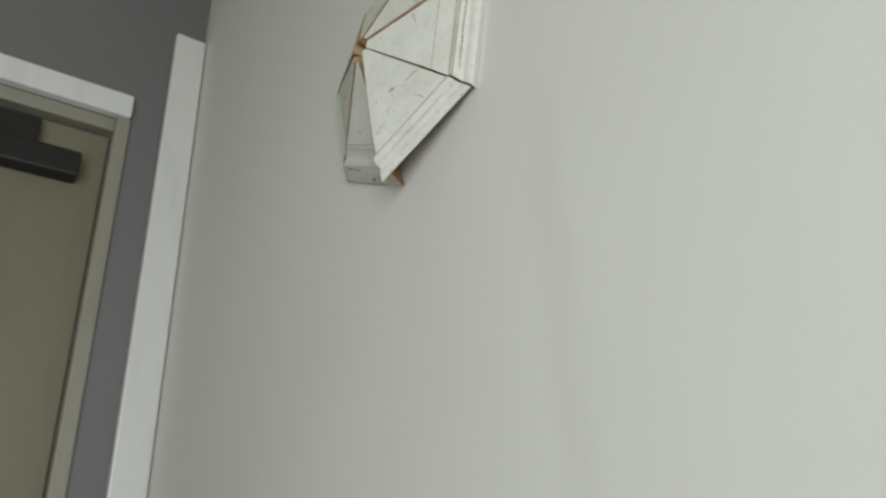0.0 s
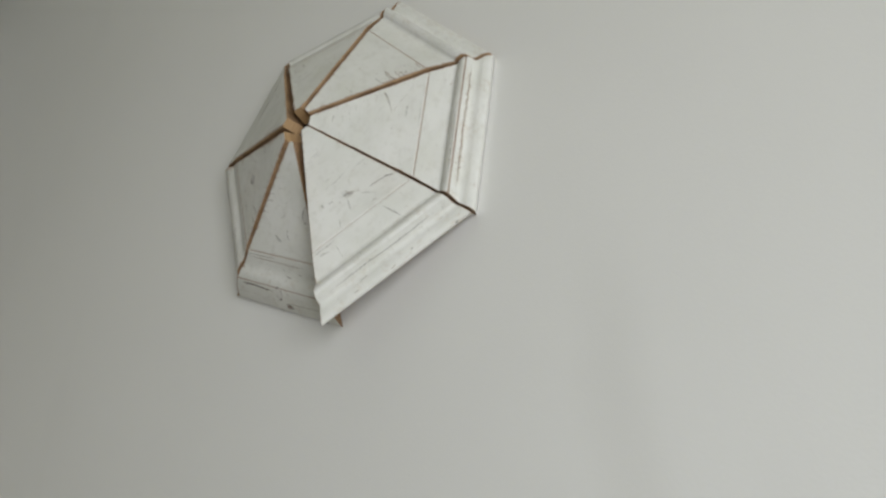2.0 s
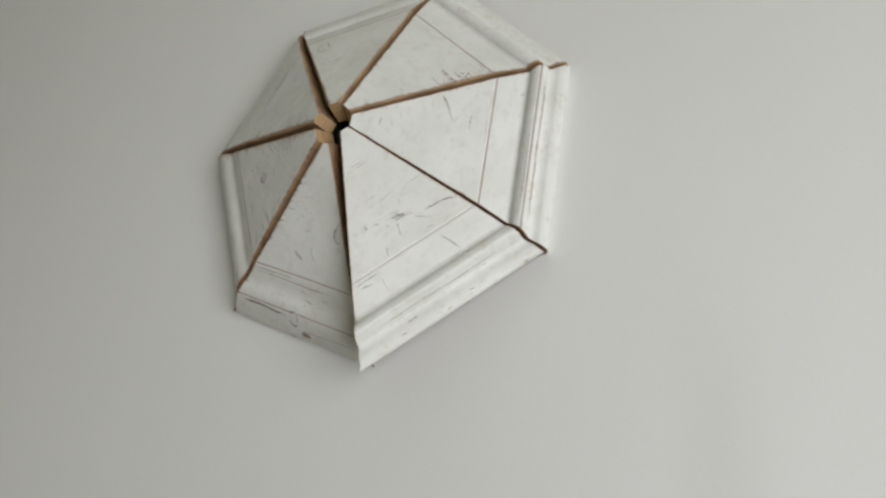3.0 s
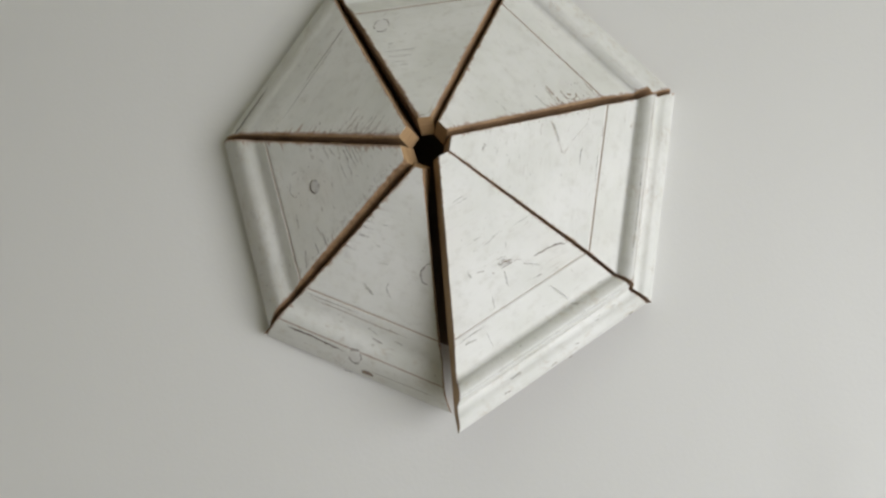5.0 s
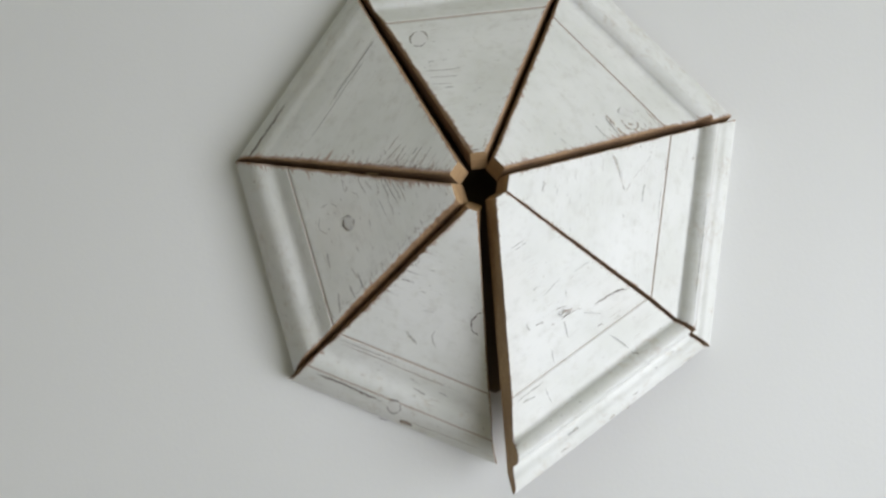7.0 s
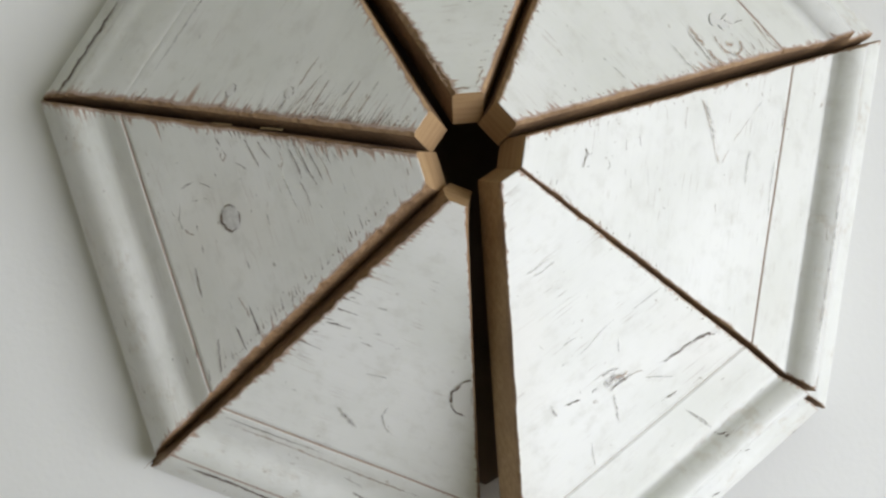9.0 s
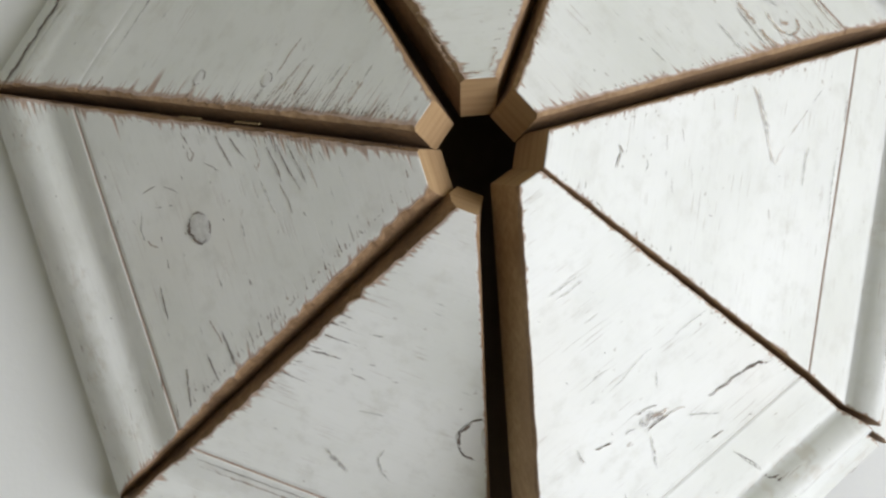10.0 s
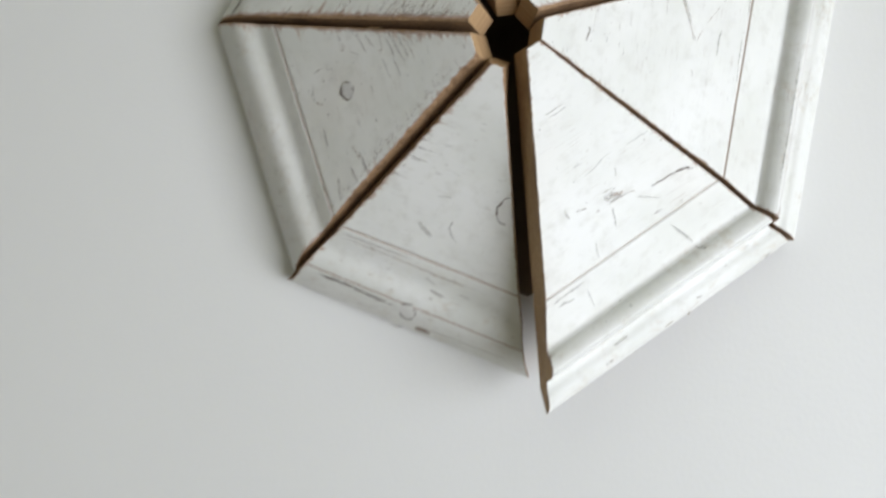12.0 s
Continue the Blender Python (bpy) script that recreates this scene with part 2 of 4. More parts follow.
tagged(part("wall_east", bm, M_ROOM), "unseen wall with a window opening, yellowish to warm the bounced light", "wall", kind="structure")
tagged(block("floor", (XL - TH, YB - TH, -0.1), (XR + TH, TH, 0), M_FLOOR),
       "light wooden floor", "floor", kind="structure")
tagged(block("ceiling", (XL - TH, YB - TH, ZT), (XR + TH, TH, ZT + 0.1), M_CEIL),
       "unseen pale yellowish ceiling that bounces light", "ceiling", kind="structure")

# white strip that stands in the corner beside the door
tagged(block("trim", (XL, -0.069, 0), (XL + 0.016, -0.003, ZC + 3.80 * R), M_TRIM, bevel=0.004),
       "white gloss painted timber strip in the room corner", "trim", kind="structure")

# door in the west wall
door = tagged(new("door_1"), "closed cream painted door in a pale frame, black closer at its top", "door", kind="structure")
door.location = (XL, DOOR["y1"], 0)
W_D, H_D = DOOR["y1"] - DOOR["y0"], DOOR["zt"]
block("door_head", (-0.002, -W_D - 0.06, H_D), (0.022, -0.003, H_D + 0.35 * R), M_TRIM, door, 0.004, "white painted head architrave")
block("door_jamb", (-0.06, -0.028, 0), (0.012, -0.001, H_D), M_FRAME, door, 0.003, "shaded side jamb")
block("door_jamb", (-0.06, -W_D + 0.001, 0), (0.012, -W_D + 0.028, H_D), M_FRAME, door, 0.003)
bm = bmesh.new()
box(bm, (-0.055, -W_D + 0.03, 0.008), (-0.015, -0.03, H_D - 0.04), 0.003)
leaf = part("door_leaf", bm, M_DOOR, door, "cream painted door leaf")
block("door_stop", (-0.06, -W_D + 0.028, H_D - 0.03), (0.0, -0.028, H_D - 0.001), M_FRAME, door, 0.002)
bm = bmesh.new()
box(bm, (-0.014, -0.30, H_D - 0.165), (0.03, -0.078, H_D - 0.112), 0.006)
closer = part("door_closer", bm, M_DARK, door, "black metal closer body")
bm = bmesh.new()
box(bm, (-0.014, -0.34, H_D - 0.112), (0.014, -0.155, H_D - 0.055), 0.003)
part("closer_arm", bm, M_DARK, closer)

# window frame round the opening
window = tagged(new("window_1"), "white painted window frame in the wall", "window", kind="structure")
for nm, lo, hi in (("window_sill", (XR - 0.03, WIN["y0"] - 0.05, WIN["z0"] - 0.03), (XR + TH, WIN["y1"] + 0.05, WIN["z0"] - 0.002)),
                   ("window_frame", (XR + 0.06, WIN["y0"], WIN["z0"]), (XR + 0.11, WIN["y0"] + 0.05, WIN["z1"])),
                   ("window_frame", (XR + 0.06, WIN["y1"] - 0.05, WIN["z0"]), (XR + 0.11, WIN["y1"], WIN["z1"])),
                   ("window_frame", (XR + 0.06, WIN["y0"] + 0.05, WIN["z1"] - 0.05), (XR + 0.11, WIN["y1"] - 0.05, WIN["z1"]))):
    block(nm, lo, hi, M_TRIM, window, 0.003)

# ---- the wooden heptagon ----
SLOPE = math.atan(0.40)
CA, SA = math.cos(SLOPE), math.sin(SLOPE)
H0 = 0.47            # height of the faces' common apex above the wall, in radii
THICK = 0.10
HALF = math.tan(math.pi / 7)
Q_TIP, Q_END = 0.094, 0.931


def profile():
    """The moulding across the board: distance from the centre and depth below the flat face, in radii."""
    pts = [(Q_TIP, -0.0012), (Q_TIP + 0.0012, 0.0), (Q_TIP + 0.003, 0.0)]
    pts += [(Q_TIP + 0.003 + (0.6415 - Q_TIP - 0.003) * i / 64, 0.0) for i in range(1, 65)]
    pts += [(0.6428, -0.0028), (0.6446, -0.0028), (0.6460, 0.0), (0.650, 0.0)]
    # fillet that leans outwards
    pts += [(0.650 + 0.120 * i / 6, -0.022 * i / 6) for i in range(1, 7)]
    # raised round: steep inner side, long roll-over
    for i in range(1, 11):
        u = i / 10
        pts.append((0.7705 + 0.041 * u, -0.022 + 0.027 * math.sin(u * math.pi / 2) ** 0.65 - 0.002 * u))
    pts += [(0.8125, -0.006), (0.8160, -0.006), (0.8185, 0.0005)]
    for i in range(1, 7):
        u = i / 6
        pts.append((0.8160 + 0.033 * u, 0.0015 - 0.0435 * (0.35 * u + 0.65 * u ** 1.5)))
    # small hollow, then the nose
    for i in range(1, 6):
        u = i / 5
        pts.append((0.849 + 0.037 * u, -0.042 - 0.003 * math.sin(u * math.pi) + 0.002 * u))
    for i in range(1, 9):
        u = i / 8
        pts.append((0.886 + (Q_END - 0.886) * math.sin(u * math.pi / 2), -0.040 - 0.016 * (1 - math.cos(u * math.pi / 2))))
    return pts


PROFILE = profile()


def worn(k, drop=0.0, wide=0.0, tip=0.0, broad=False):
    """The same moulding with its relief scaled by k: some lengths are flattened by paint and wear; drop: how far the nose rolls down;
    wide: how much wider the fillet runs towards the centre; tip: how much further out the tip is cut;
    broad: one wide soft round in place of the sharp beads."""
    out = []
    for q, n in PROFILE:
        u = max(0.0, (q - 0.865) / (Q_END - 0.865))
        fall = (q - 0.65) / (Q_END - 0.65) if q > 0.65 else 0.0
        base = n * min(1.0, k) if q < 0.65 else (1 - k) * -0.056 * (fall if k > 0.3 else fall ** 3) + k * n
        if broad and q > 0.65:
            if q < 0.74:
                base = -0.014 * (q - 0.65) / 0.09
            elif q < 0.80:
                base = -0.014 + 0.017 * math.sin((q - 0.74) / 0.06 * math.pi / 2)
            else:
                base = 0.003 - 0.070 * ((q - 0.80) / (Q_END - 0.80)) ** 1.7
        v = min(1.0, max(0.0, min((q - 0.45) / 0.19, (0.7505 - q) / 0.1005)))
        short = tip * max(0.0, (0.64 - q) / (0.64 - Q_TIP))
        out.append((q + 0.5 * drop * u - wide * v + short, base - drop * u * u))
    return out


RELIEF = {"lower_right": 1.45, "right": 1.45, "upper_right": 1.1, "top": 0.6, "upper_left": 0.12, "left": 0.5, "lower_left": 0.45}
NW = 28              # columns across a wedge


# where the brown joint across the moulding shows: painted over on one wedge, a hairline on another
JOINT = {"upper_left": (0.0, 0.0), "lower_right": (0.642, 0.6435)}


def make_wedge(name, angle, seed, gap_a, gap_b, lift=0.0, slip=0.0, wear=(1, 1), skew=0.0, prof=PROFILE, meet=(0, 0), lip=3, flare=(0.0, 0.0), cap=1, quirk=False, strip=(0.0, 0.0), under=0.0, joint=(0.641, 0.646)):
    """One mitred length of moulded board. gap_a, gap_b: half gaps at its two cuts, in radii;
    lift: degrees by which it is hinged up about its anticlockwise cut; slip: outward shift, in radii;
    meet: depth at which a cut meets its neighbour, if less than the full thickness; lip: material of the chamfer on the cuts;
    flare: how much wider each cut runs at the rim; cap: material of the outer end;
    strip: bare wood along each cut; under: how far the second cut leans in below the face, in radii."""
    rnd = random.Random(seed)
    th = radians(angle)
    er, et, eo = Vector((math.cos(th), 0, math.sin(th))), Vector((-math.sin(th), 0, math.cos(th))), Vector((0, -1, 0))
    down, nor = er * CA - eo * SA, er * SA + eo * CA

    def place(q, w, n):
        return (eo * H0 + down * (q / CA) + et * (w + skew * (1 - q / Q_END)) + nor * n + er * slip) * R

    if lift:
        p = place(Q_TIP, (Q_TIP - THICK * SA) * HALF, -THICK)
        p2 = place(Q_END, (Q_END - THICK * SA) * HALF, -THICK)
        turn = Matrix.Rotation(radians(-lift), 4, (p2 - p).normalized())
        hinge = Matrix.Translation(p) @ turn @ Matrix.Translation(-p)
    else:
        hinge = Matrix.Identity(4)

    bm = bmesh.new()
    board = bm.verts.layers.float_vector.new("board")
    edge = bm.verts.layers.float.new("edge")

    def vert(q, w, n, e):
        v = bm.verts.new(hinge @ place(q, w, n))
        v[board] = (q / CA * R, w * R, n * R)
        v[edge] = e * R
        return v

    def half(q, g):
        return (q - THICK * SA) * HALF - g

    def half_a(q):
        return half(q, gap_a) + flare[0] * max(0.0, q - Q_TIP) / (Q_END - Q_TIP)

    def half_b(q):
        return half(q, gap_b) + flare[1] * max(0.0, q - Q_TIP) / (Q_END - Q_TIP)

    grid, mid_l, mid_r, back_l, back_r, touch_l, touch_r = [], [], [], [], [], [], []
    jag = [0.0, 0.0]
    for i, (q, n) in enumerate(prof):
        ha, hb = half_a(q), half_b(q)
        row = []
        for k in (0, 1):
            jag[k] = max(0.0, 0.6 * jag[k] + rnd.uniform(-0.0015, 0.0018) * (0.4 + wear[k]))
        # paint broken back along the cuts
        fade = 1.0 - 0.75 * min(1.0, max(0.0, (q - 0.60) / 0.15))
        bare = [strip[k] * fade * (0.8 + 0.25 * noise.noise(Vector((q * 11, seed + 40 * k, 0))) + 0.6 * noise.noise(Vector((q * 60, seed + 40 * k, 3)))) for k in (0, 1)]
        la, lb = -ha + jag[0] + bare[0], hb - jag[1] - bare[1]
        for j in range(NW + 1):
            # finer columns near the cuts
            u = j / NW
            u = 0.5 - 0.5 * math.cos(math.pi * u)
            w = la + (lb - la) * u
            wob = 0.0012 * (noise.noise(Vector((q * 9 + seed, w * 5, seed))))
            row.append(vert(q, w, n + wob, min((w - la) / wear[0], (lb - w) / wear[1], 1.0)))
        grid.append(row)
        mid_l.append(vert(q, -ha, n - (0.02 if meet[0] else 0.006 + 0.3 * strip[0]) - 0.6 * jag[0], 0))
        mid_r.append(vert(q, hb, n - (0.02 if meet[1] else 0.006 + 0.3 * strip[1]) - 0.6 * jag[1], 0))
        if meet[0]:
            touch_l.append(vert(q, -((q - meet[0] * SA) * HALF - gap_a), -meet[0], 0))
        if meet[1]:
            touch_r.append(vert(q, (q - meet[1] * SA) * HALF - gap_b, -meet[1], 0))
        qb = min(q, Q_END - (0.05 if lift else 0.0) * (i / (len(prof) - 1)))
        back_l.append(vert(qb, -half_a(qb), -THICK, 0))
        back_r.append(vert(qb, half_b(qb) - under * min(1.0, max(0.0, q - Q_TIP) / 0.15), -THICK, 0))

    def quad(a, b, c, d, raw):
        f = bm.faces.new((a, b, c, d))
        f.material_index = 1 if raw else 0
        f.smooth = not raw
        return f

    for i in range(len(prof) - 1):
        for j in range(NW):
            f = quad(grid[i][j], grid[i + 1][j], grid[i + 1][j + 1], grid[i][j + 1], False)
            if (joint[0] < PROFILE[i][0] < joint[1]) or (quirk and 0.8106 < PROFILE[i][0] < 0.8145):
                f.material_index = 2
        quad(mid_l[i], mid_l[i + 1], grid[i + 1][0], grid[i][0], True).material_index = lip
        quad(grid[i][-1], grid[i + 1][-1], mid_r[i + 1], mid_r[i], True).material_index = lip
        left_side = [mid_l, touch_l, back_l] if meet[0] else [mid_l, back_l]
        right_side = [mid_r, touch_r, back_r] if meet[1] else [mid_r, back_r]
        for up, lo in zip(left_side, left_side[1:]):
            quad(lo[i], lo[i + 1], up[i + 1], up[i], True).material_index = 3 if lift else 1
        for up, lo in zip(right_side, right_side[1:]):
            quad(up[i], up[i + 1], lo[i + 1], lo[i], True).material_index = 1
        quad(back_r[i], back_r[i + 1], back_l[i + 1], back_l[i], True)
    for i, raw in ((0, True), (-1, False)):
        ring = grid[i] + [c[i] for c in (mid_r, touch_r, back_r, back_l, touch_l, mid_l) if c]
        f = bm.faces.new(ring if i == 0 else ring[::-1])
        f.material_index = 3 if raw else cap
    bmesh.ops.recalc_face_normals(bm, faces=bm.faces)
    ob = part(name, bm, [M_PAINT, M_CUT_SHADE, M_JOINT, M_CUT_LIT, M_CAP, M_LIP], sculpture)
    tagged(ob, "white moulded board wedge tilted up at one cut" if lift else "chipped white moulded board wedge with raw cut edges")
    return ob, (lambda q, w, n=0.0: hinge @ place(q, w - 0.8 * skew * (1 - q / Q_END), n))


sculpture = tagged(new("wall_sculpture"), "seven mitred chipped white moulding boards as a shallow heptagon on wall",
                   "sculpture")
sculpture.location = (0.043 * R, 0, ZC + 0.002 * R)

STEP = 360 / 7
SPOT = {}
WIDE = {"left": -0.030, "lower_left": -0.012, "upper_left": -0.022, "top": -0.026}
TIP = {"left": 0.016}
BROAD = ("left", "lower_left")
QUIRK = ("right", "lower_left")      # lengths with a dirty line under the round
FLARE = {"lower_right": (0.036, 0.003), "left": (0.022, 0), "upper_left": (0, -0.022)}
MEET = {"left": (0, 0.055), "lower_left": (0.055, 0)}
DROP = {"upper_left": 0.034}   # worn-down noses
SKEW = {"left": 0.016, "lower_left": 0.026, "upper_left": 0.010, "top": -0.013, "upper_right": -0.006, "right": 0.005, "lower_right": 0.022}   # sideways error at the tips, in radii
BARE = {"top": (0.003, 0.009), "upper_right": (0.006, 0.007), "right": (0.002, 0.003), "lower_right": (0.003, 0.002),
        "upper_left": (0.005, 0.005), "left": (0.006, 0.011), "lower_left": (0.010, 0.003)}   # strips of bare wood where the paint broke off along the cuts
for key, angle, seed, ga, gb, lift, slip, wear in (
        ("lower_right", -90 + 0.5 * STEP, 3, 0.002, 0.009, 14.5, -0.003, (0.25, 0.4)),
        ("right", -90 + 1.5 * STEP, 7, -0.001, -0.004, 0, 0.008, (0.35, 0.45)),
        ("upper_right", -90 + 2.5 * STEP, 12, -0.0005, -0.0005, 0, 0.0, (0.9, 0.6)),
        ("top", -90 + 3.5 * STEP, 15, -0.0005, -0.0005, 0, 0.0, (0.6, 0.8)),
        ("upper_left", -90 + 4.5 * STEP, 21, -0.0005, 0.002, 0, -0.006, (0.7, 1.7)),
        ("left", -90 + 5.5 * STEP, 28, 0.002, -0.0005, 0, -0.024, (1.3, 0.8)),
        ("lower_left", -90 + 6.5 * STEP, 33, -0.0005, 0.011, 0, 0.004, (0.8, 0.3))):
    SPOT[key] = make_wedge("moulded_wedge", angle, seed, ga, gb, lift, slip, wear, SKEW.get(key, 0.0), worn(RELIEF[key], DROP.get(key, 0.0), WIDE.get(key, 0.0), TIP.get(key, 0.0), key in BROAD),
                           MEET.get(key, (0, 0)), 1 if key in MEET else 5, FLARE.get(key, (0, 0)), 4 if key in ("left", "upper_left", "lower_left", "right") else 1, key in QUIRK, BARE[key], 0.03 if key == "lower_left" else 0.0, JOINT.get(key, (0.641, 0.646)))

# added dark board behind the open middle, stands in for the shade in there
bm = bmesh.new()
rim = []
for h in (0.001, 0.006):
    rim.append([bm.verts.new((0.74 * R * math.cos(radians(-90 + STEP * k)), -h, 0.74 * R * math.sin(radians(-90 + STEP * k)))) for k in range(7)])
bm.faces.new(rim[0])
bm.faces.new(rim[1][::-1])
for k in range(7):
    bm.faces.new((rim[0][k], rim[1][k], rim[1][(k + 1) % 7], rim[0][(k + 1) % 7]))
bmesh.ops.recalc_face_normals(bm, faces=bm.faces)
part("shade_board", bm, M_HOLLOW, sculpture, "added dark brown board for the shade in the hollow")

# pale strips added as the bright slits of light in the cut beside the left board
for q0, q1 in ((0.36, 0.402), (0.462, 0.502), (0.54, 0.60)):
    pts = [SPOT["left"][1](q, -(q - THICK * SA) * HALF - 0.001 - dw, -0.035 - dn) for q in (q0, q1) for dw, dn in ((0, 0), (0.004, 0.009))]
    bm = bmesh.new()
    v = [bm.verts.new(p) for p in pts]
    top = [bm.verts.new(p + Vector((0, -0.0007, 0))) for p in pts]
    for a in ((0, 1, 3, 2),):
        bm.faces.new([v[k] for k in a])
        bm.faces.new([top[k] for k in a[::-1]])
        for k in range(4):
            bm.faces.new((v[a[k]], top[a[k]], top[a[(k + 1) % 4]], v[a[(k + 1) % 4]]))
    bmesh.ops.recalc_face_normals(bm, faces=bm.faces)
    part("light_slit", bm, M_SLIT, SPOT["left"][0], "pale strip for a bright slit in the cut")


FORM = {key: np.array(worn(k, DROP.get(key, 0.0), WIDE.get(key, 0.0), TIP.get(key, 0.0), key in BROAD)).T for key, k in RELIEF.items()}


def depth_at(q, key):
    return float(np.interp(q, FORM[key][0], FORM[key][1]))


FLAW_NAME = {M_CAP: "paint_flake", M_CRACK: "crack", M_SMUDGE: "scuff", M_STAIN: "bare_patch"}
FLAW_SPREAD = {M_CAP: 0.5, M_CRACK: 0.42, M_SMUDGE: 0.7, M_STAIN: 0.6}
flaw_rnd = random.Random(5)


def flaw(key, line, width, material):
    """A crack, scuff or bare patch along a line on a board: a thin ribbon on the paint, drawn out at its ends."""
    ob, on = SPOT[key]
    pts = []
    for (q0, w0), (q1, w1) in zip(line, line[1:]):
        n = max(2, int(math.hypot(q1 - q0, w1 - w0) / 0.008))
        pts += [(q0 + (q1 - q0) * k / n, w0 + (w1 - w0) * k / n) for k in range(n)]
    pts.append(line[-1])
    span = sum(math.hypot(b[0] - a[0], b[1] - a[1]) for a, b in zip(line, line[1:]))
    bm = bmesh.new()
    soft = bm.verts.layers.float.new("soft")
    rows = []
    for k, (q, w) in enumerate(pts):
        a, b = pts[max(k - 1, 0)], pts[min(k + 1, len(pts) - 1)]
        d = Vector((b[0] - a[0], b[1] - a[1])).normalized()
        u = k / (len(pts) - 1)
        ends = min(1.0, 0.3 + 4 * min(u, 1 - u))
        half = FLAW_SPREAD[material] * min(1.0, 0.45 + 9 * span) * width * (0.4 + 0.6 * ends) * flaw_rnd.uniform(0.55, 1.0)
        off = flaw_rnd.uniform(-0.15, 0.15) * width
        row = []
        for sgn in (-1, 0, 1):
            qq, ww = q - d.y * (sgn * half + off), w + d.x * (sgn * half + off)
            lim = (qq - THICK * SA) * HALF - 0.004
            ww = max(-lim, min(lim, ww))
            row.append(bm.verts.new(on(qq, ww, depth_at(qq, key) + 0.0018)))
            row[-1][soft] = 0.0 if sgn else ends * flaw_rnd.uniform(0.75, 1.0)
        rows.append(row)
    for r0, r1 in zip(rows, rows[1:]):
        for j in (0, 1):
            bm.faces.new((r0[j], r1[j], r1[j + 1], r0[j + 1]))
    part(FLAW_NAME[material], bm, material, ob)


flaw("lower_right", [(0.553, 0.104), (0.554, 0.132), (0.556, 0.162), (0.558, 0.193), (0.565, 0.219), (0.579, 0.248)], 0.011, M_CRACK)
flaw("lower_right", [(0.494, -0.022), (0.496, -0.002), (0.503, 0.023)], 0.006, M_CRACK)
flaw("lower_right", [(0.529, -0.021), (0.527, -0.000), (0.528, 0.020), (0.529, 0.038)], 0.007, M_CRACK)
flaw("lower_right", [(0.528, 0.034), (0.533, 0.050), (0.540, 0.064)], 0.006, M_STAIN)
flaw("lower_right", [(0.511, -0.010), (0.518, 0.013), (0.522, 0.037)], 0.018, M_STAIN)
flaw("lower_right", [(0.509, -0.027), (0.514, -0.003), (0.527, 0.025)], 0.03, M_SMUDGE)
flaw("lower_right", [(0.509, -0.050), (0.514, -0.035)], 0.014, M_CAP)
flaw("lower_right", [(0.492, -0.113), (0.499, -0.096), (0.504, -0.076)], 0.007, M_CRACK)
flaw("lower_right", [(0.486, -0.071), (0.495, -0.073)], 0.005, M_CRACK)
flaw("lower_right", [(0.474, -0.136), (0.490, -0.136), (0.502, -0.136)], 0.012, M_SMUDGE)
flaw("lower_right", [(0.498, -0.141), (0.493, -0.129)], 0.006, M_STAIN)
flaw("lower_right", [(0.536, -0.013), (0.562, -0.023), (0.593, -0.035)], 0.009, M_SMUDGE)
flaw("lower_right", [(0.552, 0.057), (0.570, 0.085), (0.592, 0.115)], 0.004, M_SMUDGE)
flaw("lower_right", [(0.618, 0.076), (0.620, 0.092), (0.619, 0.106)], 0.008, M_CRACK)
flaw("lower_right", [(0.617, 0.065), (0.618, 0.074)], 0.004, M_CRACK)
flaw("lower_right", [(0.629, 0.160), (0.633, 0.171)], 0.012, M_STAIN)
flaw("lower_right", [(0.667, 0.206), (0.670, 0.217)], 0.009, M_STAIN)
flaw("lower_right", [(0.633, 0.242), (0.641, 0.244)], 0.008, M_CRACK)
flaw("lower_right", [(0.373, -0.096), (0.378, -0.093)], 0.007, M_CRACK)
flaw("lower_right", [(0.270, -0.087), (0.272, -0.081)], 0.006, M_CRACK)
flaw("lower_right", [(0.420, 0.051), (0.418, 0.058)], 0.006, M_CRACK)
flaw("lower_right", [(0.426, 0.039), (0.426, 0.044)], 0.005, M_CRACK)
flaw("lower_right", [(0.373, -0.018), (0.378, -0.015)], 0.006, M_CRACK)
flaw("lower_right", [(0.349, 0.030), (0.354, 0.031)], 0.005, M_CRACK)
flaw("lower_right", [(0.284, 0.013), (0.288, 0.015)], 0.005, M_CRACK)
flaw("lower_right", [(0.615, -0.071), (0.620, -0.070)], 0.005, M_CRACK)
flaw("lower_right", [(0.398, -0.063), (0.398, -0.045), (0.400, -0.022)], 0.004, M_SMUDGE)
flaw("lower_right", [(0.432, -0.049), (0.429, -0.014), (0.422, 0.017), (0.417, 0.050)], 0.003, M_SMUDGE)
flaw("lower_right", [(0.250, -0.053), (0.250, -0.027), (0.251, 0.003)], 0.005, M_SMUDGE)
flaw("lower_right", [(0.260, -0.047), (0.262, -0.020), (0.261, 0.011)], 0.005, M_SMUDGE)
flaw("lower_right", [(0.425, 0.099), (0.426, 0.131), (0.426, 0.177)], 0.003, M_SMUDGE)
flaw("lower_right", [(0.427, -0.082), (0.428, -0.065)], 0.004, M_SMUDGE)
flaw("lower_right", [(0.585, -0.100), (0.611, -0.112), (0.634, -0.120)], 0.005, M_SMUDGE)
flaw("lower_right", [(0.451, 0.048), (0.480, 0.033)], 0.004, M_SMUDGE)
flaw("lower_right", [(0.673, 0.109), (0.712, 0.126), (0.752, 0.145)], 0.004, M_SMUDGE)
flaw("lower_right", [(0.768, 0.144), (0.767, 0.158)], 0.012, M_CRACK)
flaw("lower_right", [(0.809, 0.162), (0.803, 0.164)], 0.006, M_CRACK)
flaw("right", [(0.208, 0.038), (0.214, 0.025), (0.209, 0.008), (0.209, -0.004)], 0.006, M_CRACK)
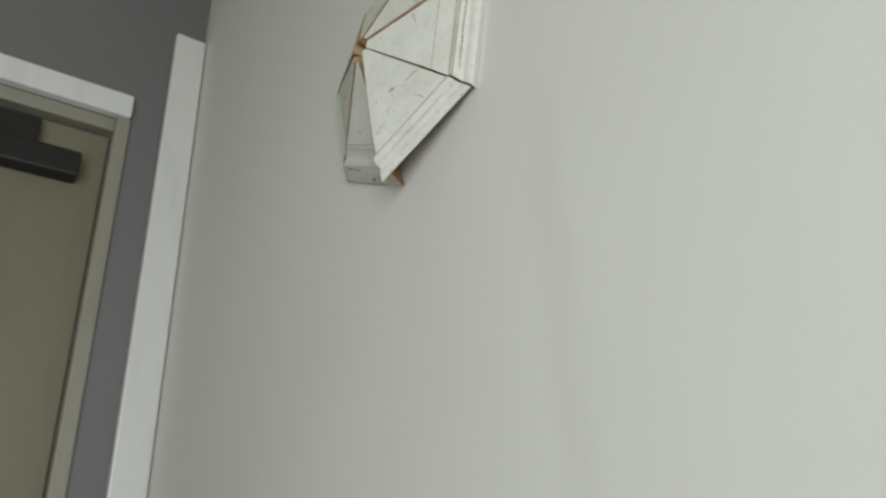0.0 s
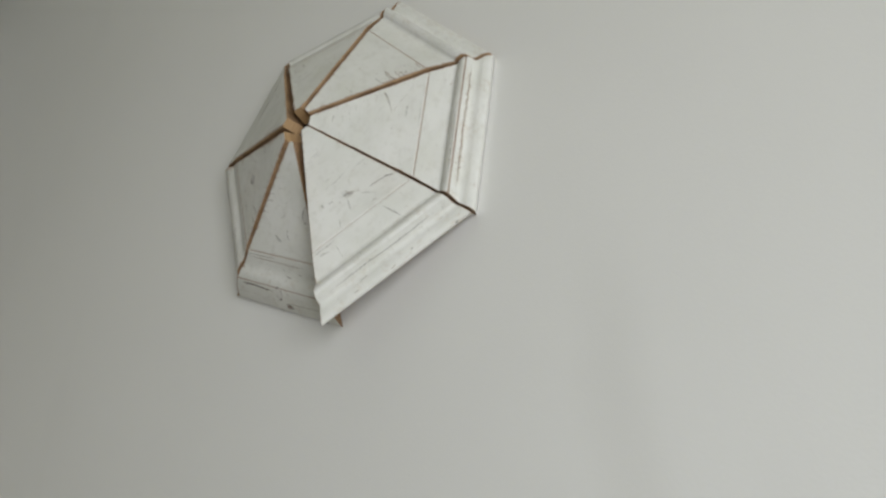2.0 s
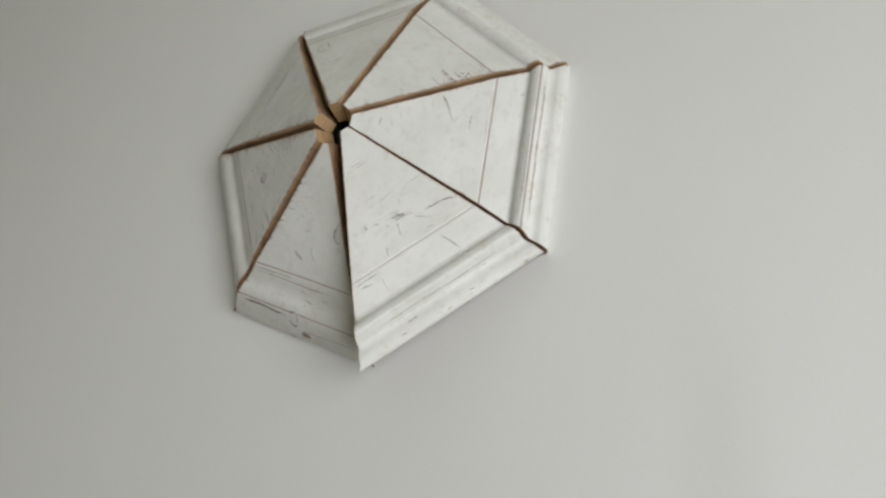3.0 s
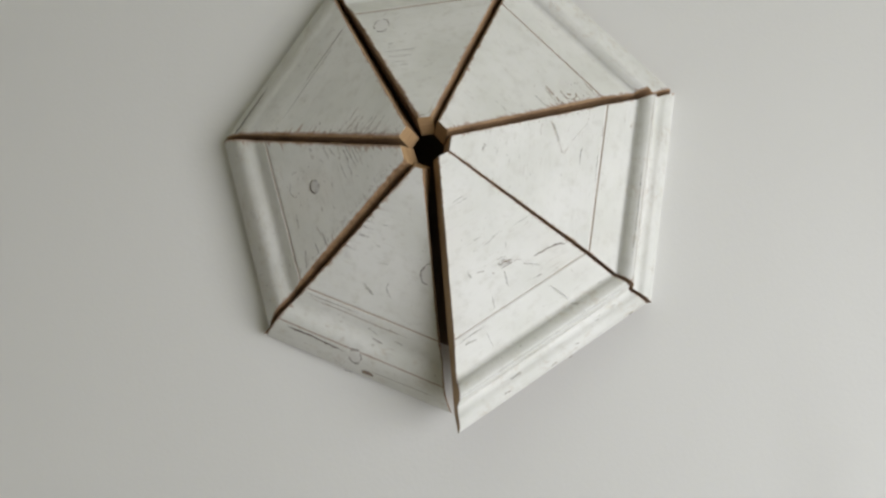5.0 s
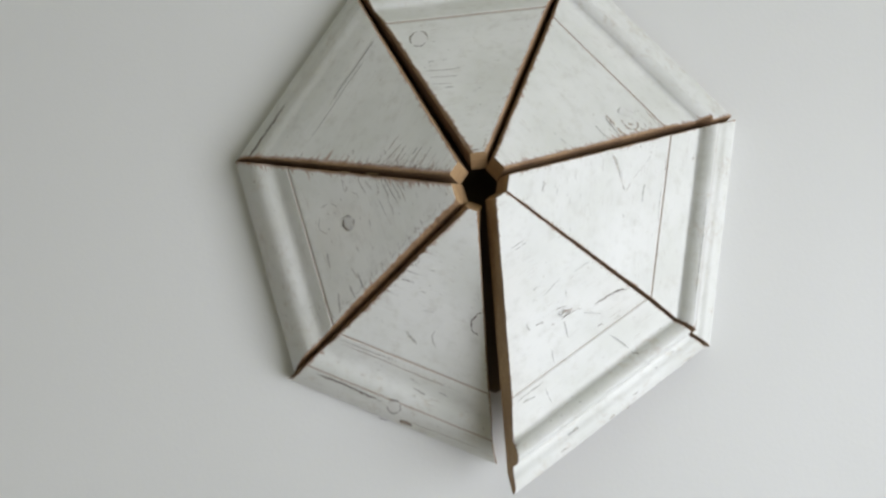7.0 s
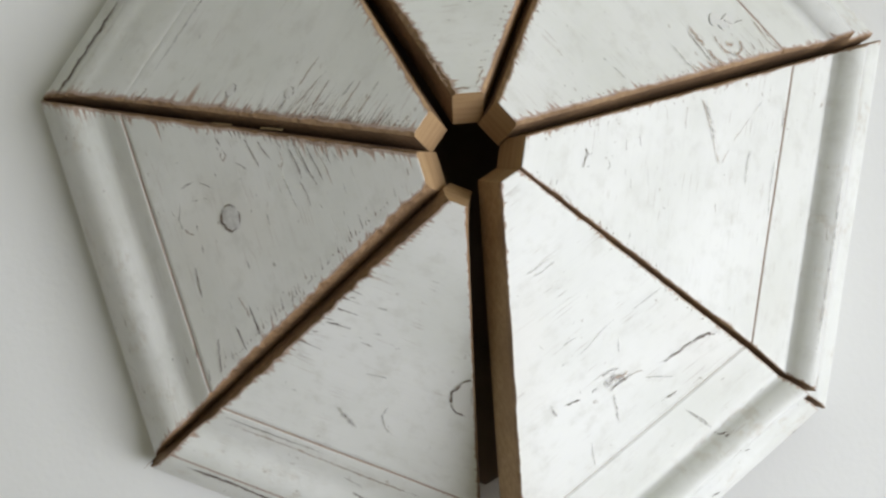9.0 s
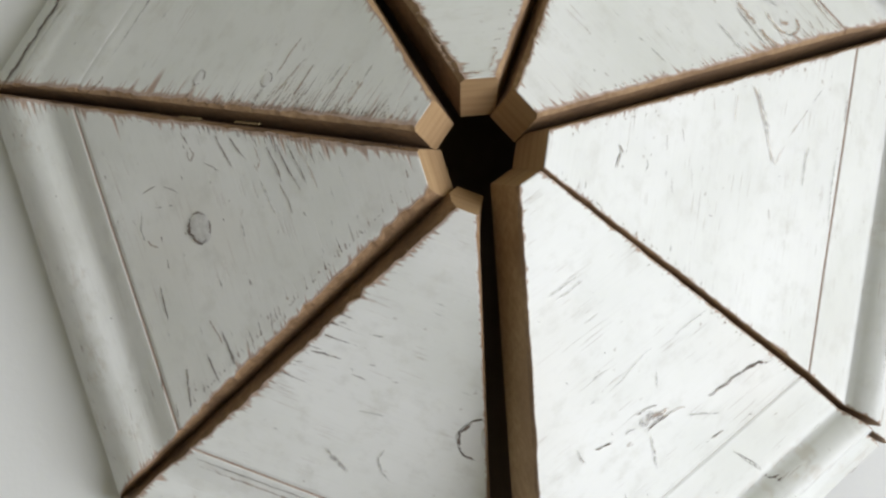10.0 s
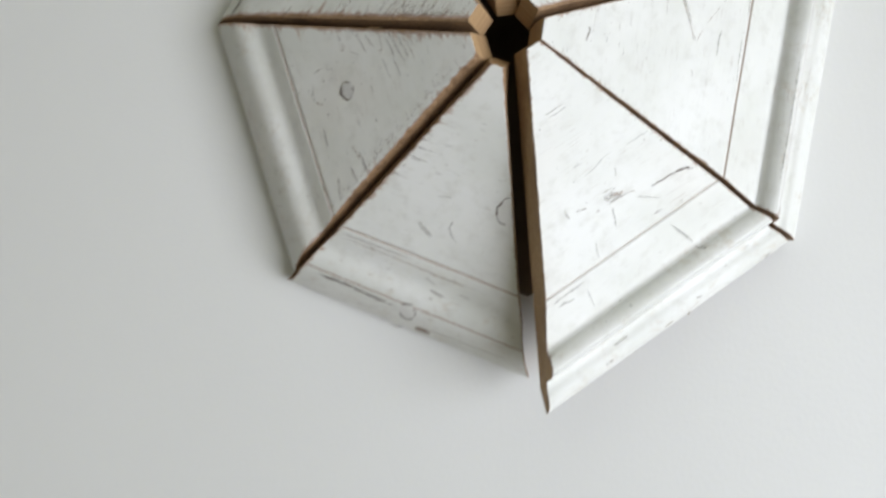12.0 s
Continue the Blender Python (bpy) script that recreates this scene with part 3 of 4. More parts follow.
flaw("right", [(0.223, 0.033), (0.216, 0.017)], 0.005, M_CRACK)
flaw("right", [(0.216, -0.003), (0.220, 0.007)], 0.004, M_CRACK)
flaw("right", [(0.248, 0.041), (0.254, 0.035)], 0.004, M_CRACK)
flaw("right", [(0.265, 0.033), (0.262, 0.025)], 0.004, M_CRACK)
flaw("right", [(0.256, 0.024), (0.261, 0.012), (0.257, 0.000)], 0.005, M_SMUDGE)
flaw("right", [(0.286, 0.071), (0.290, 0.040)], 0.003, M_CRACK)
flaw("right", [(0.307, -0.000), (0.311, -0.026)], 0.004, M_CRACK)
flaw("right", [(0.294, 0.012), (0.296, -0.001)], 0.004, M_CRACK)
flaw("right", [(0.313, 0.082), (0.319, 0.057)], 0.003, M_CRACK)
flaw("right", [(0.340, 0.023), (0.346, -0.012)], 0.003, M_SMUDGE)
flaw("right", [(0.362, 0.145), (0.367, 0.117)], 0.0024, M_STAIN)
flaw("right", [(0.385, -0.045), (0.391, -0.048)], 0.010, M_CRACK)
flaw("right", [(0.501, -0.013), (0.506, -0.039)], 0.0042, M_STAIN)
flaw("right", [(0.511, 0.041), (0.515, 0.039)], 0.006, M_CRACK)
flaw("right", [(0.135, 0.048), (0.140, 0.037)], 0.006, M_CRACK)
flaw("right", [(0.180, -0.056), (0.190, -0.065)], 0.005, M_CRACK)
flaw("right", [(0.121, -0.022), (0.124, -0.027)], 0.006, M_CRACK)
flaw("right", [(0.433, 0.182), (0.444, 0.164), (0.456, 0.144), (0.467, 0.119)], 0.0048, M_STAIN)
flaw("right", [(0.467, 0.119), (0.477, 0.101), (0.485, 0.083), (0.501, 0.058)], 0.0036, M_STAIN)
flaw("right", [(0.485, 0.075), (0.501, 0.057)], 0.004, M_CRACK)
flaw("right", [(0.501, 0.058), (0.509, 0.078), (0.516, 0.095)], 0.0036, M_STAIN)
flaw("right", [(0.522, 0.109), (0.541, 0.142), (0.556, 0.168)], 0.0030, M_STAIN)
flaw("right", [(0.561, 0.176), (0.581, 0.208)], 0.004, M_SMUDGE)
flaw("right", [(0.444, 0.176), (0.463, 0.139), (0.484, 0.095)], 0.012, M_SMUDGE)
flaw("right", [(0.567, 0.105), (0.564, 0.069), (0.567, 0.027)], 0.006, M_SMUDGE)
flaw("right", [(0.406, 0.160), (0.407, 0.127), (0.411, 0.104)], 0.0030, M_STAIN)
flaw("right", [(0.631, 0.103), (0.631, 0.030), (0.637, -0.034)], 0.004, M_SMUDGE)
flaw("right", [(0.637, 0.205), (0.637, 0.156)], 0.004, M_CRACK)
flaw("upper_right", [(0.505, -0.111), (0.502, -0.146), (0.499, -0.172)], 0.016, M_STAIN)
flaw("upper_right", [(0.499, -0.172), (0.501, -0.201), (0.502, -0.230)], 0.014, M_STAIN)
flaw("upper_right", [(0.496, -0.120), (0.491, -0.152), (0.487, -0.207)], 0.004, M_CRACK)
flaw("upper_right", [(0.538, -0.160), (0.530, -0.182), (0.530, -0.203), (0.539, -0.221)], 0.010, M_STAIN)
flaw("upper_right", [(0.539, -0.221), (0.552, -0.228), (0.566, -0.224), (0.578, -0.204)], 0.012, M_STAIN)
flaw("upper_right", [(0.535, -0.207), (0.538, -0.222), (0.549, -0.227)], 0.004, M_CRACK)
flaw("upper_right", [(0.548, -0.188), (0.551, -0.212)], 0.030, M_STAIN)
flaw("upper_right", [(0.555, -0.136), (0.573, -0.158), (0.597, -0.170)], 0.040, M_CAP)
flaw("upper_right", [(0.576, -0.150), (0.587, -0.172), (0.618, -0.185)], 0.004, M_CRACK)
flaw("upper_right", [(0.634, -0.191), (0.631, -0.223), (0.627, -0.257), (0.631, -0.290)], 0.007, M_STAIN)
flaw("upper_right", [(0.642, -0.221), (0.634, -0.252)], 0.005, M_CRACK)
flaw("upper_right", [(0.593, -0.223), (0.586, -0.252)], 0.006, M_STAIN)
flaw("upper_right", [(0.612, -0.230), (0.604, -0.261)], 0.006, M_STAIN)
flaw("upper_right", [(0.586, -0.268), (0.610, -0.281), (0.631, -0.292)], 0.014, M_STAIN)
flaw("upper_right", [(0.371, -0.123), (0.372, -0.127)], 0.004, M_CRACK)
flaw("upper_right", [(0.446, -0.110), (0.443, -0.163), (0.444, -0.192)], 0.005, M_SMUDGE)
flaw("upper_right", [(0.314, -0.070), (0.316, -0.107)], 0.005, M_SMUDGE)
flaw("upper_right", [(0.310, -0.045), (0.314, -0.061)], 0.008, M_SMUDGE)
flaw("left", [(0.587, -0.117), (0.572, -0.121), (0.555, -0.121)], 0.006, M_CRACK)
flaw("left", [(0.545, -0.116), (0.531, -0.108), (0.518, -0.095)], 0.005, M_CRACK)
flaw("left", [(0.572, -0.087), (0.554, -0.083)], 0.006, M_CRACK)
flaw("left", [(0.547, -0.082), (0.533, -0.078)], 0.005, M_CRACK)
flaw("left", [(0.479, -0.192), (0.475, -0.176), (0.472, -0.162)], 0.007, M_CRACK)
flaw("left", [(0.472, -0.162), (0.467, -0.146), (0.476, -0.136), (0.480, -0.145), (0.474, -0.159)], 0.005, M_STAIN)
flaw("left", [(0.419, -0.162), (0.411, -0.129), (0.406, -0.096)], 0.006, M_CRACK)
flaw("left", [(0.395, -0.152), (0.386, -0.122), (0.375, -0.100)], 0.005, M_CRACK)
flaw("left", [(0.358, -0.120), (0.354, -0.094), (0.364, -0.079), (0.367, -0.092)], 0.006, M_STAIN)
flaw("left", [(0.338, -0.117), (0.330, -0.075), (0.329, -0.048)], 0.006, M_CRACK)
flaw("left", [(0.320, -0.115), (0.312, -0.062), (0.303, -0.025)], 0.005, M_CRACK)
flaw("left", [(0.302, -0.103), (0.293, -0.055), (0.289, -0.027)], 0.005, M_CRACK)
flaw("left", [(0.286, -0.096), (0.277, -0.050), (0.274, -0.015)], 0.005, M_STAIN)
flaw("left", [(0.271, -0.086), (0.265, -0.052)], 0.004, M_CRACK)
flaw("left", [(0.256, -0.078), (0.250, -0.053)], 0.004, M_CRACK)
flaw("left", [(0.454, -0.127), (0.441, -0.115), (0.430, -0.101)], 0.006, M_CRACK)
flaw("left", [(0.502, -0.123), (0.502, -0.111)], 0.008, M_CRACK)
flaw("left", [(0.612, -0.043), (0.602, -0.028), (0.587, -0.017)], 0.008, M_STAIN)
flaw("left", [(0.625, -0.083), (0.623, -0.070)], 0.006, M_CRACK)
flaw("left", [(0.335, -0.050), (0.328, -0.017), (0.329, 0.005)], 0.006, M_CRACK)
flaw("left", [(0.311, 0.006), (0.307, 0.018)], 0.006, M_CRACK)
flaw("left", [(0.364, -0.067), (0.360, -0.024), (0.355, 0.005)], 0.005, M_SMUDGE)
flaw("left", [(0.421, -0.017), (0.422, 0.018)], 0.005, M_SMUDGE)
flaw("left", [(0.600, -0.091), (0.615, -0.059), (0.613, -0.035)], 0.005, M_SMUDGE)
flaw("left", [(0.611, 0.040), (0.616, 0.068), (0.620, 0.108)], 0.007, M_CRACK)
flaw("left", [(0.580, 0.001), (0.585, 0.025)], 0.006, M_CRACK)
flaw("left", [(0.749, 0.066), (0.746, 0.073)], 0.010, M_CRACK)
flaw("left", [(0.564, 0.179), (0.560, 0.213), (0.556, 0.238)], 0.008, M_CRACK)
flaw("left", [(0.539, 0.123), (0.528, 0.162), (0.527, 0.181)], 0.006, M_STAIN)
flaw("left", [(0.521, 0.148), (0.518, 0.183), (0.515, 0.218)], 0.009, M_CRACK)
flaw("left", [(0.612, 0.192), (0.623, 0.232), (0.632, 0.272)], 0.007, M_CRACK)
flaw("left", [(0.672, 0.194), (0.677, 0.227)], 0.008, M_CRACK)
flaw("left", [(0.657, 0.251), (0.664, 0.280)], 0.006, M_CRACK)
flaw("left", [(0.471, 0.181), (0.469, 0.203)], 0.006, M_STAIN)
flaw("left", [(0.419, 0.141), (0.428, 0.181)], 0.005, M_CRACK)
flaw("left", [(0.438, 0.140), (0.439, 0.150)], 0.006, M_CRACK)
flaw("left", [(0.396, 0.148), (0.399, 0.169)], 0.006, M_STAIN)
flaw("lower_left", [(0.391, -0.142), (0.387, -0.113), (0.384, -0.079)], 0.006, M_CRACK)
flaw("lower_left", [(0.417, -0.154), (0.415, -0.140)], 0.005, M_CRACK)
flaw("lower_left", [(0.325, -0.108), (0.323, -0.093)], 0.005, M_CRACK)
flaw("lower_left", [(0.360, -0.122), (0.357, -0.105)], 0.004, M_CRACK)
flaw("lower_left", [(0.404, -0.065), (0.404, -0.047), (0.404, -0.033)], 0.006, M_CRACK)
flaw("lower_left", [(0.377, -0.044), (0.374, -0.022)], 0.005, M_CRACK)
flaw("lower_left", [(0.392, 0.002), (0.387, 0.022)], 0.005, M_CRACK)
flaw("lower_left", [(0.463, -0.031), (0.455, 0.017)], 0.005, M_SMUDGE)
flaw("lower_left", [(0.542, -0.177), (0.544, -0.172)], 0.006, M_CRACK)
flaw("lower_left", [(0.327, -0.056), (0.323, -0.029)], 0.005, M_SMUDGE)
flaw("lower_left", [(0.553, -0.065), (0.565, -0.043), (0.584, -0.006)], 0.014, M_SMUDGE)
flaw("lower_left", [(0.570, -0.050), (0.570, -0.029)], 0.006, M_CRACK)
flaw("lower_left", [(0.513, 0.037), (0.537, 0.031), (0.561, 0.047), (0.572, 0.067)], 0.006, M_SMUDGE)
flaw("lower_left", [(0.531, 0.029), (0.543, 0.036)], 0.006, M_CRACK)
flaw("lower_left", [(0.708, -0.127), (0.710, -0.120)], 0.008, M_CRACK)
flaw("lower_left", [(0.674, -0.288), (0.674, -0.206), (0.673, -0.117), (0.670, -0.039)], 0.006, M_CRACK)
flaw("top", [(0.472, 0.144), (0.474, 0.132), (0.476, 0.116)], 0.012, M_SMUDGE)
flaw("top", [(0.452, -0.093), (0.449, -0.116)], 0.006, M_SMUDGE)
flaw("top", [(0.436, 0.162), (0.433, 0.091), (0.433, 0.045), (0.450, 0.012)], 0.005, M_CRACK)
flaw("top", [(0.408, 0.146), (0.404, 0.092), (0.404, 0.034)], 0.005, M_CRACK)
flaw("top", [(0.358, 0.093), (0.358, 0.053)], 0.008, M_SMUDGE)
flaw("top", [(0.378, 0.138), (0.373, 0.052)], 0.004, M_CRACK)
flaw("upper_left", [(0.333, -0.003), (0.335, 0.040), (0.335, 0.074)], 0.006, M_STAIN)
flaw("upper_left", [(0.289, 0.022), (0.288, 0.060), (0.287, 0.097)], 0.006, M_STAIN)
flaw("upper_left", [(0.232, -0.014), (0.234, 0.031), (0.235, 0.068)], 0.006, M_STAIN)
flaw("upper_left", [(0.306, 0.021), (0.314, 0.074), (0.319, 0.113)], 0.006, M_STAIN)
flaw("upper_left", [(0.244, -0.000), (0.249, 0.043)], 0.006, M_SMUDGE)
flaw("upper_left", [(0.202, 0.003), (0.203, 0.062)], 0.006, M_STAIN)
flaw("upper_left", [(0.176, 0.036), (0.175, 0.060)], 0.006, M_CRACK)
flaw("upper_left", [(0.204, -0.021), (0.204, 0.012)], 0.006, M_SMUDGE)
flaw("upper_left", [(0.278, 0.081), (0.276, 0.096)], 0.006, M_CRACK)
flaw("upper_left", [(0.227, 0.068), (0.232, 0.089)], 0.006, M_STAIN)
flaw("upper_left", [(0.175, -0.012), (0.176, 0.003)], 0.006, M_SMUDGE)
flaw("upper_left", [(0.134, 0.026), (0.131, 0.046)], 0.006, M_STAIN)
flaw("upper_left", [(0.156, 0.032), (0.154, 0.056)], 0.006, M_STAIN)


flaw("lower_right", [(0.776, 0.153), (0.778, 0.171)], 0.009, M_CRACK)
flaw("lower_right", [(0.669, 0.109), (0.750, 0.148)], 0.004, M_SMUDGE)
for side in (0.899, 0.907):
    flaw("lower_left", [(side, 0.020), (side, 0.048), (side, 0.078)], 0.040, M_STAIN)
flaw("lower_left", [(0.832, -0.330), (0.829, -0.246), (0.832, -0.146), (0.838, -0.056)], 0.020, M_CRACK)
flaw("lower_left", [(0.887, 0.011), (0.883, 0.088), (0.880, 0.165), (0.872, 0.362)], 0.006, M_STAIN)
flaw("lower_left", [(0.714, 0.005), (0.726, 0.055)], 0.005, M_CRACK)
flaw("lower_left", [(0.938, -0.062), (0.937, -0.018)], 0.007, M_CRACK)
flaw("lower_right", [(0.873, -0.202), (0.876, -0.144)], 0.008, M_SMUDGE)
flaw("lower_right", [(0.917, -0.041), (0.918, -0.008)], 0.01, M_STAIN)
flaw("lower_right", [(0.666, 0.104), (0.735, 0.144)], 0.004, M_SMUDGE)
flaw("lower_right", [(0.772, 0.149), (0.775, 0.169)], 0.008, M_CRACK)
flaw("lower_right", [(0.927, 0.327), (0.926, 0.357)], 0.015, M_SMUDGE)
flaw("lower_right", [(0.934, 0.039), (0.932, 0.068)], 0.008, M_STAIN)
flaw("lower_right", [(0.873, 0.199), (0.877, 0.220)], 0.007, M_CRACK)
flaw("lower_right", [(0.783, -0.197), (0.784, -0.188)], 0.006, M_CRACK)
flaw("lower_right", [(0.681, -0.189), (0.748, -0.195)], 0.004, M_SMUDGE)
flaw("lower_right", [(0.678, -0.285), (0.686, -0.228)], 0.01, M_SMUDGE)


def knot(key, q, w, rq, rw, seed, fill, ring, breaks):
    """A dead knot under the paint: a low disc with a broken dark rim."""
    ob, on = SPOT[key]
    rnd = random.Random(seed)
    bm = bmesh.new()
    n = 22
    loops = []
    for f, up in ((1.0, 0.0006), (0.85, 0.0011), (0.45, 0.0010)):
        loops.append([])
        for a in range(n):
            t = 2 * math.pi * a / n
            jit = 1 + 0.08 * math.sin(3 * t + seed) + rnd.uniform(-0.03, 0.03)
            qq, ww = q + f * rq * jit * math.cos(t), w + f * rw * jit * math.sin(t)
            lim = (qq - THICK * SA) * HALF - 0.005
            ww = max(-lim, min(lim, ww))
            loops[-1].append(bm.verts.new(on(qq, ww, depth_at(qq, key) + up)))
    mid = bm.verts.new(on(q, max(-((q - THICK * SA) * HALF - 0.006), min((q - THICK * SA) * HALF - 0.006, w)), depth_at(q, key) + 0.0016))
    for a in range(n):
        b = (a + 1) % n
        for lo, hi in zip(loops, loops[1:]):
            bm.faces.new((lo[a], lo[b], hi[b], hi[a]))
        bm.faces.new((loops[-1][a], loops[-1][b], mid))
    bmesh.ops.remove_doubles(bm, verts=bm.verts, dist=1e-7)
    for f in bm.faces:
        f.smooth = True
    part("knot", bm, fill, ob, "round painted-over knot")
    for a0, a1, wd in breaks:
        steps = max(2, int((a1 - a0) / 30))
        arc = [(q + rq * math.cos(radians(a0 + (a1 - a0) * i / steps)), w + rw * math.sin(radians(a0 + (a1 - a0) * i / steps))) for i in range(steps + 1)]
        lim = [(p - THICK * SA) * HALF - 0.006 for p, _ in arc]
        arc = [(p, max(-m, min(m, v))) for (p, v), m in zip(arc, lim)]
        flaw(key, arc, wd, ring)


knot("left", 0.499, -0.027, 0.021, 0.026, 2, M_KNOT, M_CRACK, ((-60, 110, 0.016), (130, 200, 0.011), (215, 290, 0.010)))
knot("top", 0.583, 0.172, 0.035, 0.033, 4, M_CAP, M_CRACK, ((10, 130, 0.009), (140, 235, 0.010), (250, 350, 0.009)))
knot("lower_left", 0.435, 0.178, 0.040, 0.036, 6, M_CAP, M_CRACK, ((165, 235, 0.012), (225, 310, 0.016), (300, 375, 0.010)))
knot("lower_left", 0.842, -0.012, 0.034, 0.028, 8, M_CAP, M_CRACK, ((150, 240, 0.020), (-80, 60, 0.016), (70, 140, 0.013)))
knot("upper_left", 0.456, 0.144, 0.009, 0.014, 11, M_CAP, M_CRACK, ((20, 150, 0.006), (170, 300, 0.007)))
knot("upper_left", 0.345, 0.087, 0.009, 0.012, 9, M_CAP, M_CRACK, ((20, 150, 0.005), (170, 300, 0.006)))


def tears(key, side, q0, q1, count, longest, width, material, seed, peak=None):
    """Fine tears in the paint, all along the grain, running in from one cut (side -1 or 1) of a board."""
    ob, on = SPOT[key]
    rnd = random.Random(seed)
    bm = bmesh.new()
    soft = bm.verts.layers.float.new("soft")
    for i in range(count):
        q = q0 + (q1 - q0) * (i + rnd.uniform(0.1, 0.9)) / count
        near = 1.0 if peak is None else math.exp(-((q - peak) / (0.33 * (q1 - q0))) ** 2)
        length = longest * (0.12 + 0.88 * rnd.random() ** 1.6) * (0.25 + 0.75 * near)
        start = (q - THICK * SA) * HALF - (0.022 if MEET.get(key, (0, 0))[(side + 1) // 2] else 0.009) - (rnd.uniform(0, 0.5) * length if rnd.random() < 0.3 else 0)
        lean, bend = rnd.uniform(-0.03, 0.03), rnd.uniform(-0.004, 0.004)
        n = 6
        rows = []
        for k in range(n + 1):
            u = k / n
            qq, ww = q + lean * length * u + bend * u * u, side * max(start - length * u, 0.0)
            h = 0.5 * width * (1.15 - u) * rnd.uniform(0.35, 1.0)
            rows.append([bm.verts.new(on(qq + d, ww, depth_at(qq, key) + 0.0016)) for d in (-2 * h, 0, 2 * h)])
            rows[-1][1][soft] = (1.1 - 0.8 * u) * rnd.uniform(0.7, 1.0)
        for r0, r1 in zip(rows, rows[1:]):
            for j in (0, 1):
                bm.faces.new((r0[j], r1[j], r1[j + 1], r0[j + 1]))
    tagged(part("torn_paint", bm, material, ob, "fine torn paint showing brown wood"), kind="stuff")


def ticks(key, q0, q1, count, longest, width, material, seed):
    """Short hairline splits scattered over a board, along the grain."""
    ob, on = SPOT[key]
    rnd = random.Random(seed)
    bm = bmesh.new()
    soft = bm.verts.layers.float.new("soft")
    for i in range(count):
        q = rnd.uniform(q0, q1)
        lim = (q - THICK * SA) * HALF - 0.01
        w, length = rnd.uniform(-lim, lim), longest * (0.2 + 0.8 * rnd.random() ** 2)
        h = 0.5 * width * rnd.uniform(0.4, 1.0)
        lo, hi = max(-lim, w - length / 2), min(lim, w + length / 2)
        mid, sway = (lo + hi) / 2, rnd.uniform(-0.002, 0.002)
        v = [bm.verts.new(on(a, b, depth_at(a, key) + 0.0016)) for a, b in ((q, lo), (q + sway + 2 * h, mid), (q, hi), (q + sway - 2 * h, mid), (q + sway, mid))]
        v[4][soft] = rnd.uniform(0.6, 1.0)
        for j in range(4):
            bm.faces.new((v[j], v[(j + 1) % 4], v[4]))
    tagged(part("hairline_crazing", bm, material, ob), kind="stuff")


tears("upper_left", 1, 0.11, 0.50, 75, 0.13, 0.0022, M_STAIN, 3, 0.27)
tears("upper_left", 1, 0.11, 0.46, 30, 0.04, 0.0036, M_STAIN, 4)
tears("upper_left", 1, 0.14, 0.42, 40, 0.115, 0.0016, M_CRACK, 5, 0.27)
tears("left", -1, 0.12, 0.45, 34, 0.055, 0.0022, M_CRACK, 6, 0.34)
tears("left", -1, 0.12, 0.60, 24, 0.028, 0.0026, M_STAIN, 7)
tears("left", 1, 0.13, 0.63, 34, 0.036, 0.0034, M_STAIN, 8)
tears("left", 1, 0.20, 0.63, 22, 0.050, 0.0024, M_CRACK, 31)
tears("lower_left", -1, 0.14, 0.62, 20, 0.022, 0.0030, M_STAIN, 9)
tears("lower_left", -1, 0.30, 0.45, 7, 0.10, 0.0028, M_CRACK, 10)
tears("upper_right", -1, 0.12, 0.62, 44, 0.012, 0.0034, M_STAIN, 11)
tears("upper_right", -1, 0.44, 0.64, 8, 0.06, 0.0040, M_STAIN, 12)
tears("upper_right", 1, 0.12, 0.40, 24, 0.016, 0.0040, M_STAIN, 13)
tears("top", 1, 0.12, 0.42, 22, 0.030, 0.0045, M_STAIN, 14)
tears("top", -1, 0.12, 0.30, 12, 0.016, 0.0045, M_STAIN, 15)
tears("right", 1, 0.12, 0.55, 16, 0.014, 0.0040, M_STAIN, 16)
tears("right", -1, 0.12, 0.40, 16, 0.012, 0.0040, M_STAIN, 17)
tears("lower_right", 1, 0.30, 0.62, 16, 0.014, 0.0045, M_STAIN, 18)
ticks("left", 0.2, 0.63, 30, 0.05, 0.0024, M_SMUDGE, 21)
ticks("left", 0.2, 0.9, 22, 0.03, 0.0028, M_CRACK, 22)
ticks("right", 0.15, 0.63, 5, 0.06, 0.0018, M_SMUDGE, 23)
ticks("upper_left", 0.3, 0.9, 22, 0.04, 0.0028, M_SMUDGE, 24)
ticks("lower_left", 0.2, 0.63, 14, 0.05, 0.0022, M_SMUDGE, 25)
ticks("lower_left", 0.76, 0.92, 16, 0.06, 0.0036, M_STAIN, 26)
ticks("top", 0.2, 0.63, 20, 0.05, 0.0028, M_SMUDGE, 27)
ticks("upper_right", 0.2, 0.63, 10, 0.04, 0.0026, M_SMUDGE, 28)
ticks("lower_right", 0.76, 0.93, 20, 0.05, 0.0040, M_SMUDGE, 29)
